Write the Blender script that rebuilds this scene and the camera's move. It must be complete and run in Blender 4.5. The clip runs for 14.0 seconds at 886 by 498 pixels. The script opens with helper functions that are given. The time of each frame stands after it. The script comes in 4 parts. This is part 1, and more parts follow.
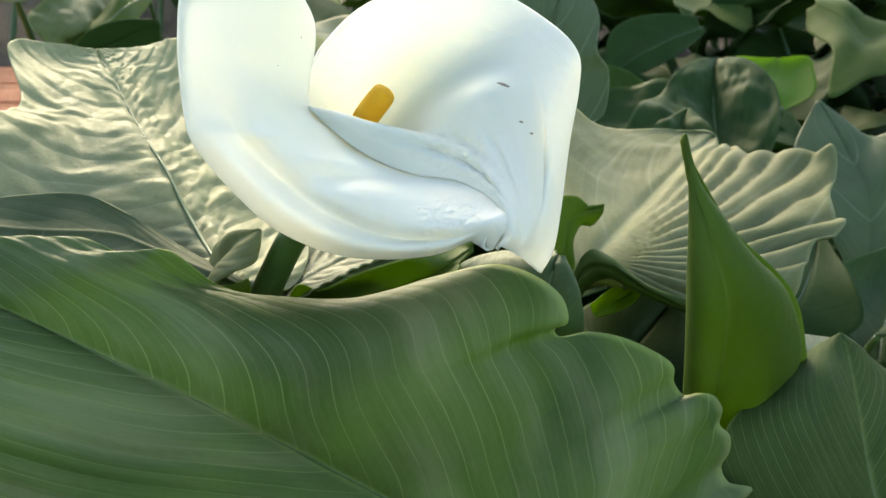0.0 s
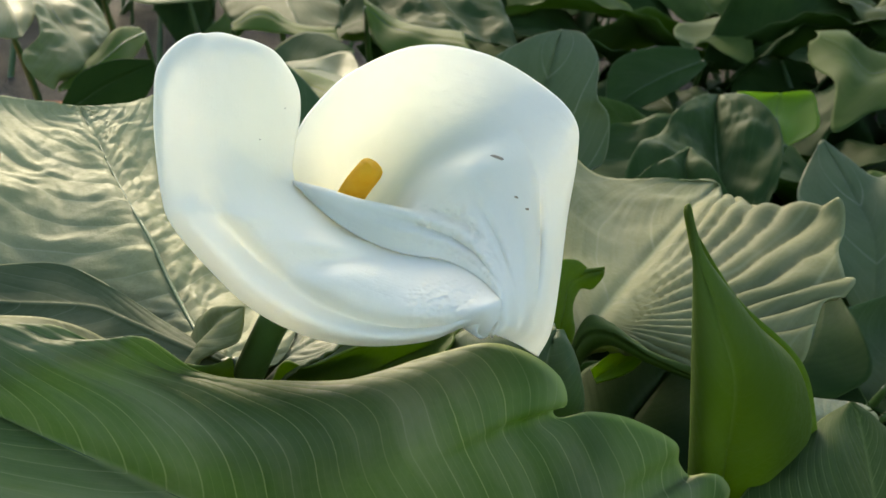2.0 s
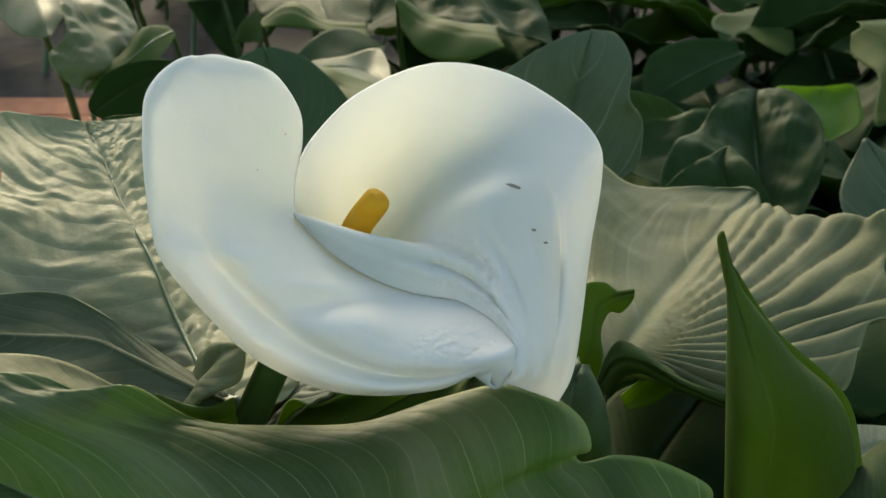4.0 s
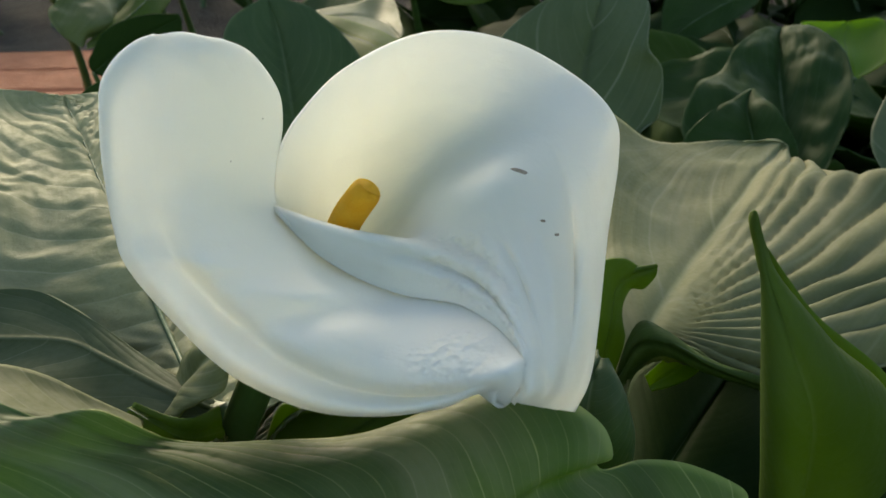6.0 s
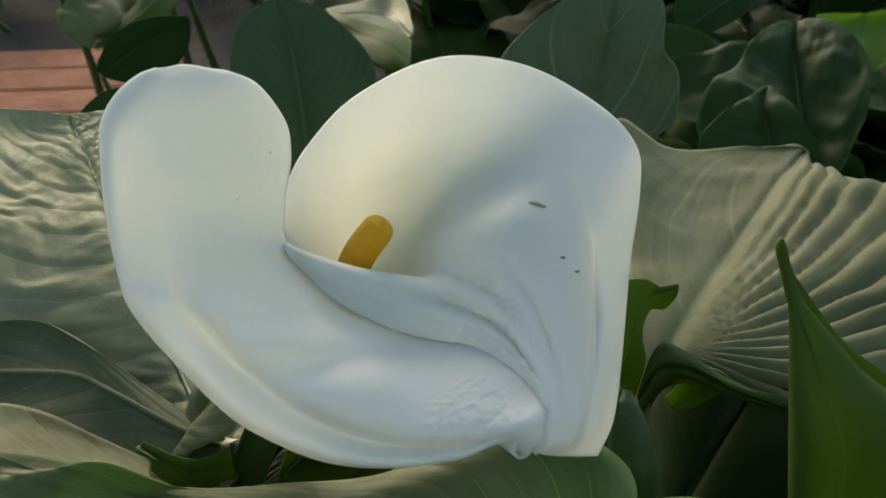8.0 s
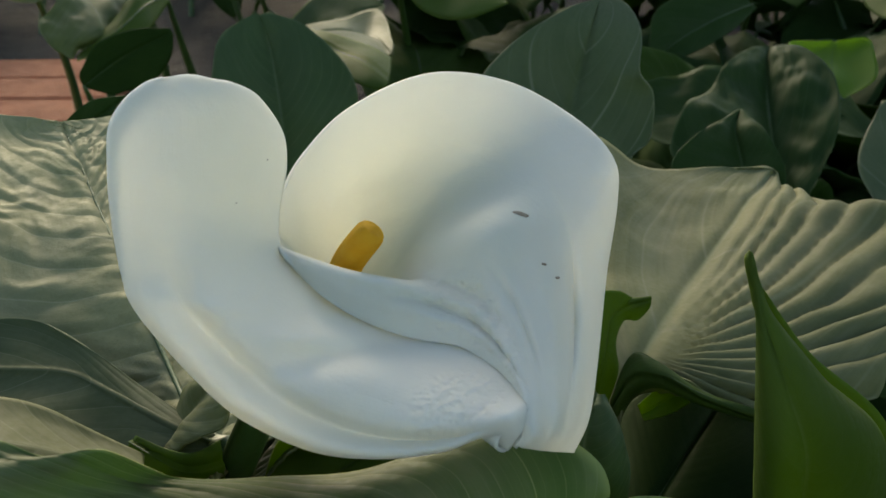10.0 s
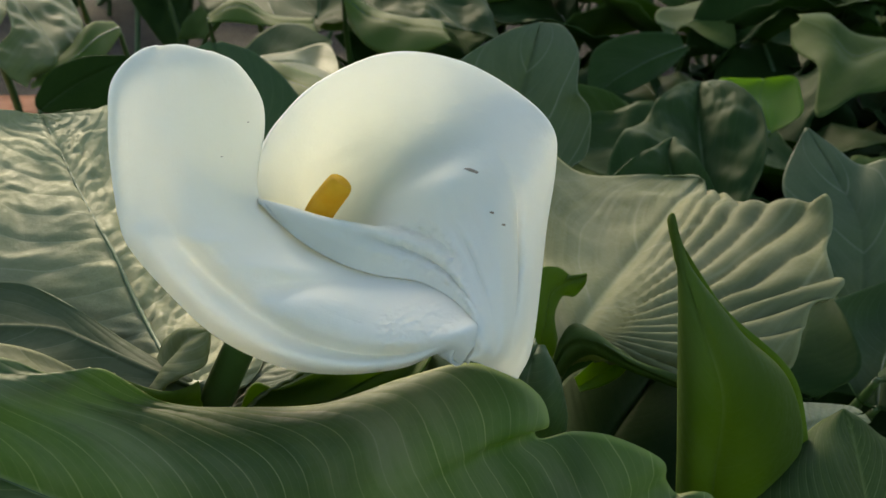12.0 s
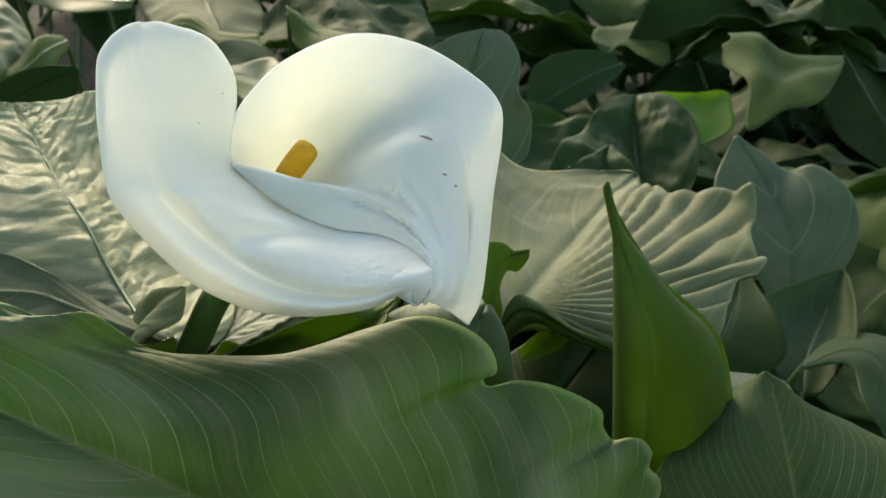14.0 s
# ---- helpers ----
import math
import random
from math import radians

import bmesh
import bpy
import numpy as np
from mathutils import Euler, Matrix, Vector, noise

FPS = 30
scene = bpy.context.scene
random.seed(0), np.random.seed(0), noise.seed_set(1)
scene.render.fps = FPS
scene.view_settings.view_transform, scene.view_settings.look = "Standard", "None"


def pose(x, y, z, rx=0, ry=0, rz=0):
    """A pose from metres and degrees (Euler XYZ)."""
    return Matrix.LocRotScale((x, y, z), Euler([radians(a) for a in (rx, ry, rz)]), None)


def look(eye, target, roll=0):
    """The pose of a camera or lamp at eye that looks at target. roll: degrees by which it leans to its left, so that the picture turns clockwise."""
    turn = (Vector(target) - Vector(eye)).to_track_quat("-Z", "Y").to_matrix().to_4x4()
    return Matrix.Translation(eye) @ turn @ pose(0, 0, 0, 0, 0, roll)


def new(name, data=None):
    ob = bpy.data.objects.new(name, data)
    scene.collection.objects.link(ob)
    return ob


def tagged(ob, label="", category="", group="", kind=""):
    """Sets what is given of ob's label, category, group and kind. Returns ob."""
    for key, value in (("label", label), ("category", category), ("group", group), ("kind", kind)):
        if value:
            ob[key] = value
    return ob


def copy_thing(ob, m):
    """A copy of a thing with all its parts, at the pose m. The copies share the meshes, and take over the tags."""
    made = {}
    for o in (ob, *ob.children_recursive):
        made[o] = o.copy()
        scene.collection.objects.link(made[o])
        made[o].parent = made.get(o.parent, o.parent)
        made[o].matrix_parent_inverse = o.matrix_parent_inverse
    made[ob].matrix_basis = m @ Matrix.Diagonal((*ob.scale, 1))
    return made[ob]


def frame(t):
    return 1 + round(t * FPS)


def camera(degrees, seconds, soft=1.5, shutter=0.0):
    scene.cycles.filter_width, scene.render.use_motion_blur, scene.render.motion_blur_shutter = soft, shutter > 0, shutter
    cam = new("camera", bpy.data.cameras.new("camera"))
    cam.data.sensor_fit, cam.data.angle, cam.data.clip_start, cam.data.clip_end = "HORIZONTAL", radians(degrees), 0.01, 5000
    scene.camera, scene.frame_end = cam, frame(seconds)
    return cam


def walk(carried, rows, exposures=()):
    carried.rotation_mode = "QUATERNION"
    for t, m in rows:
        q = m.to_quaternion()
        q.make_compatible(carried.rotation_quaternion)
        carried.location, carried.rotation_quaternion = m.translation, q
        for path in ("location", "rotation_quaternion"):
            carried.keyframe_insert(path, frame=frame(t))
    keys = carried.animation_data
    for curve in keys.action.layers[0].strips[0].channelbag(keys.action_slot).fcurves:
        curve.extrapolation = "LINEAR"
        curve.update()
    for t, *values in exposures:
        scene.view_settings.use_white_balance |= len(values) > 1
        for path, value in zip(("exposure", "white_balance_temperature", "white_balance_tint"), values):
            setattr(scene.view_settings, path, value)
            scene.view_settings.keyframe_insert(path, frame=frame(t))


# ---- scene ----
cam = camera(38.0, 14.0)
PATH = [
    (0, look((0.0000, -0.4050, 0.7200), (0.0001, -0.0341, 0.5702), 0.00)),
    (0.5, look((0.0012, -0.4039, 0.7202), (0.0021, -0.0319, 0.5732), -0.15)),
    (1, look((-0.0003, -0.3990, 0.7217), (0.0024, -0.0261, 0.5770), -0.07)),
    (1.5, look((0.0017, -0.3912, 0.7242), (0.0032, -0.0177, 0.5810), -0.19)),
    (2, look((0.0033, -0.3791, 0.7285), (0.0028, -0.0054, 0.5858), -0.27)),
    (2.2, look((0.0022, -0.3727, 0.7296), (0.0022, 0.0011, 0.5870), -0.39)),
    (4.3, look((0.0115, -0.3360, 0.7309), (-0.0021, 0.0355, 0.5832), -1.33)),
    (4.5, look((0.0113, -0.3281, 0.7256), (-0.0017, 0.0420, 0.5744), -1.47)),
    (5, look((0.0089, -0.3250, 0.7258), (-0.0040, 0.0410, 0.5649), -1.43)),
    (5.5, look((0.0114, -0.3167, 0.7272), (-0.0036, 0.0487, 0.5654), -2.41)),
    (6, look((0.0159, -0.3049, 0.7294), (-0.0039, 0.0599, 0.5665), -3.16)),
    (6.5, look((0.0162, -0.2960, 0.7311), (-0.0057, 0.0683, 0.5673), -3.79)),
    (7, look((0.0158, -0.2880, 0.7335), (-0.0081, 0.0752, 0.5676), -4.08)),
    (9.5, look((0.0131, -0.2954, 0.7372), (-0.0077, 0.0687, 0.5729), -3.45)),
    (10, look((0.0118, -0.3055, 0.7395), (-0.0031, 0.0603, 0.5785), -2.39)),
    (10.5, look((0.0100, -0.3195, 0.7372), (0.0004, 0.0487, 0.5810), -1.78)),
    (11, look((0.0090, -0.3341, 0.7358), (0.0045, 0.0354, 0.5828), -1.37)),
    (11.5, look((0.0078, -0.3480, 0.7334), (0.0078, 0.0230, 0.5839), -1.11)),
    (12, look((0.0070, -0.3585, 0.7313), (0.0110, 0.0134, 0.5841), -0.98)),
    (12.5, look((0.0054, -0.3698, 0.7305), (0.0141, 0.0028, 0.5852), -0.77)),
    (13, look((0.0035, -0.3812, 0.7276), (0.0176, -0.0079, 0.5846), -0.44)),
    (13.5, look((0.0017, -0.3918, 0.7264), (0.0206, -0.0181, 0.5849), -0.22)),
    (14, look((0.0004, -0.4025, 0.7255), (0.0232, -0.0284, 0.5857), -0.14)),
]
EXPOSURES = [(0.0, 1.89, 7400, 3), (1.5, 1.69, 7400, 3), (2.2, 1.54, 7400, 3), (4.5, 1.06, 7350, 4), (5.5, 1.07, 7350, 4), (7.0, 0.90, 7300, 5), (9.5, 0.74, 7300, 5), (11.0, 0.95, 7350, 4), (12.5, 1.17, 7400, 3), (14.0, 1.4, 7400, 3)]
walk(cam, PATH, EXPOSURES)
cam.data.dof.use_dof, cam.data.dof.focus_distance, cam.data.dof.aperture_fstop = True, 0.42, 42.0

# ---- light: low sun from behind on the left, clear sky ----
SUN = Vector((-0.22, 0.85, 0.46)).normalized()
world = bpy.data.worlds.new("sky")
scene.world = world
world.use_nodes = True
nt = world.node_tree
sky = nt.nodes.new("ShaderNodeTexSky")
sky.sky_type = "NISHITA"
sky.sun_disc = False
sky.sun_elevation = math.asin(SUN.z)
sky.sun_rotation = math.atan2(SUN.x, SUN.y)
nt.links.new(sky.outputs[0], nt.nodes["Background"].inputs[0])
nt.nodes["Background"].inputs[1].default_value = 0.15
sun = new("sun", bpy.data.lights.new("sun", "SUN"))
sun.data.energy, sun.data.angle, sun.data.color = 1.4, radians(16.0), (1.0, 0.87, 0.67)
sun.matrix_world = look(SUN * 20, (0, 0, 0))


# ---- materials ----
def nodes_of(name):
    m = bpy.data.materials.new(name)
    m.use_nodes = True
    m.node_tree.nodes.clear()
    return m, m.node_tree.nodes, m.node_tree.links


def maths(n, l, op, a, b=None, c=None):
    x = n.new("ShaderNodeMath")
    x.operation = op
    for i, v in enumerate((a, b, c)):
        if v is None:
            continue
        if isinstance(v, (int, float)):
            x.inputs[i].default_value = v
        else:
            l.new(v, x.inputs[i])
    return x.outputs[0]


def mixed(n, l, fac, a, b):
    x = n.new("ShaderNodeMix")
    x.data_type = "RGBA"
    for i, v in ((0, fac), (6, a), (7, b)):
        if isinstance(v, (int, float)):
            x.inputs[i].default_value = v
        elif isinstance(v, tuple):
            x.inputs[i].default_value = (*v, 1)
        else:
            l.new(v, x.inputs[i])
    return x.outputs[2]


def noisy(n, l, scale, detail=4, rough=0.6, vector=None):
    x = n.new("ShaderNodeTexNoise")
    x.inputs["Scale"].default_value, x.inputs["Detail"].default_value, x.inputs["Roughness"].default_value = scale, detail, rough
    if vector is None:
        vector = n.new("ShaderNodeTexCoord").outputs["Object"]
    l.new(vector, x.inputs["Vector"])
    return x.outputs[0]


def ramp(n, l, fac, lo, hi, a=0.0, b=1.0):
    x = n.new("ShaderNodeMapRange")
    x.interpolation_type = "SMOOTHSTEP"
    l.new(fac, x.inputs[0])
    for i, v in enumerate((lo, hi, a, b)):
        x.inputs[1 + i].default_value = v
    return x.outputs[0]


def leaf_material(name, dark, light, vein, glow, gloss=0.45, veins=13.0, trans=0.45, bump=0.25, bloom=0.12, spec=0.15, lean=(0.42, 1.35), stray=0.03, pale_rib=1.0, contrast=0.6, vein_mix=0.65):
    """Leaf: two greens, pale side veins that run out from the rib, dull wax bloom with sheen painted in, light through
    the blade.
    """
    m, n, l = nodes_of(name)
    uv = n.new("ShaderNodeUVMap").outputs[0]
    sep = n.new("ShaderNodeSeparateXYZ")
    l.new(uv, sep.inputs[0])
    along, across = sep.outputs[0], sep.outputs[1]
    side = maths(n, l, "ABSOLUTE", across)
    wob = noisy(n, l, 9.0, 2)
    big = noisy(n, l, 14.0, 3)
    fine = noisy(n, l, 420.0, 4)
    # side veins: lines of equal "along - curve(side)"
    bend = maths(n, l, "MULTIPLY", maths(n, l, "POWER", side, lean[1]), lean[0])
    line = maths(n, l, "ADD", maths(n, l, "SUBTRACT", along, bend), maths(n, l, "MULTIPLY", wob, stray))
    tri = maths(n, l, "PINGPONG", maths(n, l, "MULTIPLY", line, veins), 0.5)
    thin = ramp(n, l, tri, 0.0, 0.04, 1.0, 0.0)
    tri2 = maths(n, l, "PINGPONG", maths(n, l, "MULTIPLY", line, veins * 3.0), 0.5)
    thin2 = ramp(n, l, tri2, 0.0, 0.08, 0.22, 0.0)
    rib = ramp(n, l, side, 0.0, 0.03, pale_rib, 0.0)
    keep = ramp(n, l, wob, 0.35, 0.6, 0.25, 1.0)
    mask = maths(n, l, "MAXIMUM", maths(n, l, "MULTIPLY", maths(n, l, "MAXIMUM", thin, thin2), keep), rib)
    info = n.new("ShaderNodeObjectInfo").outputs["Random"]
    base = mixed(n, l, ramp(n, l, big, 0.3, 0.7), dark, light)
    base = mixed(n, l, maths(n, l, "MULTIPLY", info, 0.3), base, light)
    base = mixed(n, l, maths(n, l, "MULTIPLY", ramp(n, l, fine, 0.35, 0.75), 0.35), base, dark)
    base = mixed(n, l, maths(n, l, "MULTIPLY", mask, vein_mix), base, vein)
    run = n.new("ShaderNodeCombineXYZ")
    l.new(maths(n, l, "MULTIPLY", line, 26.0), run.inputs[0])
    l.new(maths(n, l, "MULTIPLY", across, 1.6), run.inputs[1])
    strip = noisy(n, l, 1.0, 5, 0.65, run.outputs[0])
    base = mixed(n, l, ramp(n, l, strip, 0.5, 0.75, 0.0, contrast), base, light)
    base = mixed(n, l, ramp(n, l, strip, 0.5, 0.3, 0.0, contrast), base, dark)
    # dull bands along the veins: wax bloom plus sheen painted into the colour
    band = n.new("ShaderNodeCombineXYZ")
    l.new(maths(n, l, "MULTIPLY", line, 7.0), band.inputs[0])
    l.new(maths(n, l, "MULTIPLY", across, 1.2), band.inputs[1])
    streak = noisy(n, l, 1.0, 5, 0.6, band.outputs[0])
    base = mixed(n, l, ramp(n, l, streak, 0.42, 0.68, 0.0, bloom), base, (0.235, 0.23, 0.14))
    base = mixed(n, l, ramp(n, l, side, 0.975, 1.0, 0.0, 0.5), base, vein)
    height = maths(n, l, "ADD", maths(n, l, "MULTIPLY", maths(n, l, "SMOOTH_MIN", tri, 0.3, 0.2), 1.0), maths(n, l, "MULTIPLY", fine, 0.15))
    bm = n.new("ShaderNodeBump")
    bm.inputs["Strength"].default_value, bm.inputs["Distance"].default_value = bump, 0.004
    l.new(height, bm.inputs["Height"])
    p = n.new("ShaderNodeBsdfPrincipled")
    l.new(base, p.inputs["Base Color"])
    l.new(ramp(n, l, fine, 0.3, 0.7, gloss - 0.06, gloss + 0.1), p.inputs["Roughness"])
    p.inputs["Specular IOR Level"].default_value = spec
    l.new(bm.outputs[0], p.inputs["Normal"])
    t = n.new("ShaderNodeBsdfTranslucent")
    l.new(mixed(n, l, maths(n, l, "MULTIPLY", mask, 0.4), glow, vein), t.inputs[0])
    mix = n.new("ShaderNodeMixShader")
    mix.inputs[0].default_value = trans
    l.new(p.outputs[0], mix.inputs[1])
    l.new(t.outputs[0], mix.inputs[2])
    out = n.new("ShaderNodeOutputMaterial")
    l.new(mix.outputs[0], out.inputs[0])
    return m


def plain_material(name, a, b, scale, rough=0.6, bump=0.3, dist=0.002, trans=0.0, glow=(0.5, 0.5, 0.2), spec=0.5):
    m, n, l = nodes_of(name)
    big = noisy(n, l, scale, 4)
    fine = noisy(n, l, scale * 9, 4)
    base = mixed(n, l, ramp(n, l, big, 0.3, 0.7), a, b)
    base = mixed(n, l, maths(n, l, "MULTIPLY", fine, 0.3), base, a)
    bm = n.new("ShaderNodeBump")
    bm.inputs["Strength"].default_value, bm.inputs["Distance"].default_value = bump, dist
    l.new(fine, bm.inputs["Height"])
    p = n.new("ShaderNodeBsdfPrincipled")
    l.new(base, p.inputs["Base Color"])
    l.new(bm.outputs[0], p.inputs["Normal"])
    p.inputs["Roughness"].default_value = rough
    p.inputs["Specular IOR Level"].default_value = spec
    last = p.outputs[0]
    if trans:
        t = n.new("ShaderNodeBsdfTranslucent")
        t.inputs[0].default_value = (*glow, 1)
        mix = n.new("ShaderNodeMixShader")
        mix.inputs[0].default_value = trans
        l.new(last, mix.inputs[1])
        l.new(t.outputs[0], mix.inputs[2])
        last = mix.outputs[0]
    l.new(last, n.new("ShaderNodeOutputMaterial").inputs[0])
    return m


def petal_material(name, centre, tint, pebbles, thin=0.26):
    """Waxy white spathe, thin enough to glow, cream to yellow-green deep in the throat."""
    m, n, l = nodes_of(name)
    uv = n.new("ShaderNodeUVMap").outputs[0]
    sep = n.new("ShaderNodeSeparateXYZ")
    l.new(uv, sep.inputs[0])
    dx = maths(n, l, "MULTIPLY", maths(n, l, "SUBTRACT", sep.outputs[0], centre[0]), 3.2)
    dy = maths(n, l, "MULTIPLY", maths(n, l, "SUBTRACT", sep.outputs[1], centre[1]), 1.2)
    dist = maths(n, l, "SQRT", maths(n, l, "ADD", maths(n, l, "MULTIPLY", dx, dx), maths(n, l, "MULTIPLY", dy, dy)))
    # throat tint, raised to carry the yellow light bouncing inside it
    deep = ramp(n, l, dist, 0.1, 1.3, tint, 0.0)
    big = noisy(n, l, 22.0, 3)
    fine = noisy(n, l, 700.0, 5)
    base = mixed(n, l, ramp(n, l, big, 0.3, 0.7), (0.742, 0.744, 0.665), (0.782, 0.784, 0.70))
    base = mixed(n, l, deep, base, (0.80, 0.75, 0.46))
    streak = n.new("ShaderNodeTexNoise")
    streak.inputs["Scale"].default_value, streak.inputs["Detail"].default_value = 1.0, 4
    scale = n.new("ShaderNodeMapping")
    scale.inputs["Scale"].default_value = (14, 60, 1)
    l.new(uv, scale.inputs[0])
    l.new(scale.outputs[0], streak.inputs["Vector"])
    base = mixed(n, l, ramp(n, l, streak.outputs[0], 0.5, 0.8, 0.0, 0.12), base, (0.70, 0.73, 0.64))
    # small dimples where the spathe is gathered
    ex = maths(n, l, "DIVIDE", maths(n, l, "SUBTRACT", sep.outputs[0], pebbles[0]), pebbles[2])
    ey = maths(n, l, "DIVIDE", maths(n, l, "SUBTRACT", sep.outputs[1], pebbles[1]), pebbles[3])
    spot = ramp(n, l, maths(n, l, "ADD", maths(n, l, "MULTIPLY", ex, ex), maths(n, l, "MULTIPLY", ey, ey)), 0.2, 1.0, 1.0, 0.0)
    cell = n.new("ShaderNodeTexVoronoi")
    cell.feature = "SMOOTH_F1"
    cell.inputs["Scale"].default_value = 620.0
    l.new(n.new("ShaderNodeTexCoord").outputs["Object"], cell.inputs["Vector"])
    dimple = maths(n, l, "MULTIPLY", maths(n, l, "MULTIPLY", cell.outputs["Distance"], spot), maths(n, l, "MULTIPLY", noisy(n, l, 90.0, 2), 14.0))
    bm = n.new("ShaderNodeBump")
    bm.inputs["Strength"].default_value, bm.inputs["Distance"].default_value = 0.25, 0.0012
    l.new(maths(n, l, "ADD", maths(n, l, "ADD", maths(n, l, "MULTIPLY", fine, 0.6), maths(n, l, "MULTIPLY", streak.outputs[0], 0.35)), dimple), bm.inputs["Height"])
    p = n.new("ShaderNodeBsdfPrincipled")
    l.new(base, p.inputs["Base Color"])
    l.new(bm.outputs[0], p.inputs["Normal"])
    p.inputs["Roughness"].default_value = 0.6
    p.inputs["Specular IOR Level"].default_value = 0.12
    p.inputs["Subsurface Weight"].default_value = 0.45
    p.inputs["Subsurface Radius"].default_value = (1.0, 0.95, 0.8)
    p.inputs["Subsurface Scale"].default_value = 0.010
    t = n.new("ShaderNodeBsdfTranslucent")
    l.new(mixed(n, l, deep, (0.80, 0.83, 0.80), (0.92, 0.86, 0.52)), t.inputs[0])
    mix = n.new("ShaderNodeMixShader")
    mix.inputs[0].default_value = thin
    l.new(p.outputs[0], mix.inputs[1])
    l.new(t.outputs[0], mix.inputs[2])
    l.new(mix.outputs[0], n.new("ShaderNodeOutputMaterial").inputs[0])
    return m


LEAF = leaf_material("leaf_green", (0.032, 0.062, 0.020), (0.092, 0.124, 0.044), (0.42, 0.46, 0.17), (0.24, 0.42, 0.05), veins=24.0, trans=0.33, gloss=0.55, bump=0.2, spec=0.2, bloom=0.6, lean=(0.55, 1.1), stray=0.07, pale_rib=0.3, contrast=0.9, vein_mix=0.62)
# waxy leaf, lit copy: its sun sheen is raised into the colour
LEAF_WAXY_LIT = leaf_material("leaf_waxy_lit", (0.170, 0.180, 0.076), (0.325, 0.308, 0.146), (0.37, 0.37, 0.20), (0.24, 0.35, 0.07), gloss=0.58, bloom=0.35, bump=0.4, trans=0.18, spec=0.3, veins=18.0, lean=(0.15, 1.0), stray=0.03, pale_rib=0.5)
# waxy leaf, shaded copy: the shade of the hollow is in the colour
LEAF_WAXY_SHADED = leaf_material("leaf_waxy_shaded", (0.046, 0.066, 0.030), (0.098, 0.115, 0.055), (0.27, 0.29, 0.16), (0.2, 0.3, 0.06), gloss=0.62, bloom=0.15, bump=0.12, trans=0.2, spec=0.12, veins=7.0, pale_rib=0.7, contrast=0.5, vein_mix=0.35)
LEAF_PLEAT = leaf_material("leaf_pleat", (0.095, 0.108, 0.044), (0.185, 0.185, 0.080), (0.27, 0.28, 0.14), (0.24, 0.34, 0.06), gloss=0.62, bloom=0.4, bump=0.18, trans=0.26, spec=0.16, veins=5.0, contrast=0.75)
LEAF_WAXY_DULL = leaf_material("leaf_dull", (0.050, 0.076, 0.036), (0.100, 0.126, 0.062), (0.25, 0.27, 0.16), (0.2, 0.3, 0.06), gloss=0.5, bloom=0.12, bump=0.12, trans=0.25, spec=0.18, contrast=0.2, veins=3.0, pale_rib=0.0)
# darkened to carry the deep shade in and behind the clump
LEAF_SHADED = leaf_material("leaf_shaded", (0.013, 0.029, 0.007), (0.026, 0.049, 0.011), (0.05, 0.08, 0.025), (0.08, 0.17, 0.02), gloss=0.6, trans=0.22, bump=0.08, spec=0.04, bloom=0.0)
LEAF_CREST = leaf_material("leaf_crest", (0.020, 0.040, 0.010), (0.056, 0.084, 0.022), (0.34, 0.40, 0.13), (0.20, 0.34, 0.03), veins=17.0, trans=0.2, gloss=0.65, bump=0.12, spec=0.08, bloom=0.04, lean=(0.8, 1.0), stray=0.06, pale_rib=0.25, contrast=0.9, vein_mix=0.8)
# next two: background shade lowered into the greens as well
LEAF_MID = leaf_material("leaf_mid", (0.033, 0.060, 0.012), (0.060, 0.094, 0.020), (0.10, 0.14, 0.05), (0.13, 0.25, 0.025), gloss=0.64, trans=0.28, bump=0.08, spec=0.06, bloom=0.05)
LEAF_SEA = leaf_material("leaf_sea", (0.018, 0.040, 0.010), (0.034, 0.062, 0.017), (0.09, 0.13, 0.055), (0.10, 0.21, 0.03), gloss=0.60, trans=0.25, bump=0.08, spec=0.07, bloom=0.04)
LEAF_TEAL = leaf_material("leaf_teal", (0.036, 0.066, 0.026), (0.062, 0.098, 0.040), (0.18, 0.23, 0.11), (0.14, 0.26, 0.05), gloss=0.52, trans=0.28, bump=0.08, spec=0.2, bloom=0.08)
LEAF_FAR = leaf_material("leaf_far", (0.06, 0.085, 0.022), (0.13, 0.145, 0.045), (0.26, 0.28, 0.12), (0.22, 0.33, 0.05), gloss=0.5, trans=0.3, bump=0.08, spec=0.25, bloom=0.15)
LEAF_BRIGHT = leaf_material("leaf_bright", (0.07, 0.14, 0.008), (0.10, 0.18, 0.014), (0.16, 0.24, 0.04), (0.38, 0.58, 0.02), trans=0.5, bloom=0.0, bump=0.05)
LEAF_YOUNG = leaf_material("leaf_young", (0.044, 0.080, 0.009), (0.070, 0.112, 0.015), (0.14, 0.20, 0.04), (0.24, 0.38, 0.012), trans=0.34, bloom=0.05, bump=0.06, gloss=0.6)
RIB = plain_material("rib", (0.035, 0.075, 0.015), (0.07, 0.115, 0.03), 40, 0.5, 0.1)
STALK = plain_material("stalk", (0.026, 0.060, 0.010), (0.048, 0.092, 0.018), 30, 0.45, 0.15)
POLLEN = plain_material("pollen", (0.92, 0.52, 0.03), (0.97, 0.66, 0.07), 200, 0.8, 1.0, 0.002, trans=0.45, glow=(0.98, 0.66, 0.05))
PETAL_IN = petal_material("petal_inside", (0.22, -0.1), 0.5, (0.46, 0.66, 0.2, 0.4), 0.32)
PETAL = petal_material("petal", (0.30, 0.6), 0.3, (0.82, 0.5, 0.10, 0.5))
BLEMISH = plain_material("blemish", (0.20, 0.15, 0.10), (0.36, 0.30, 0.22), 900, 0.7, 0.3)
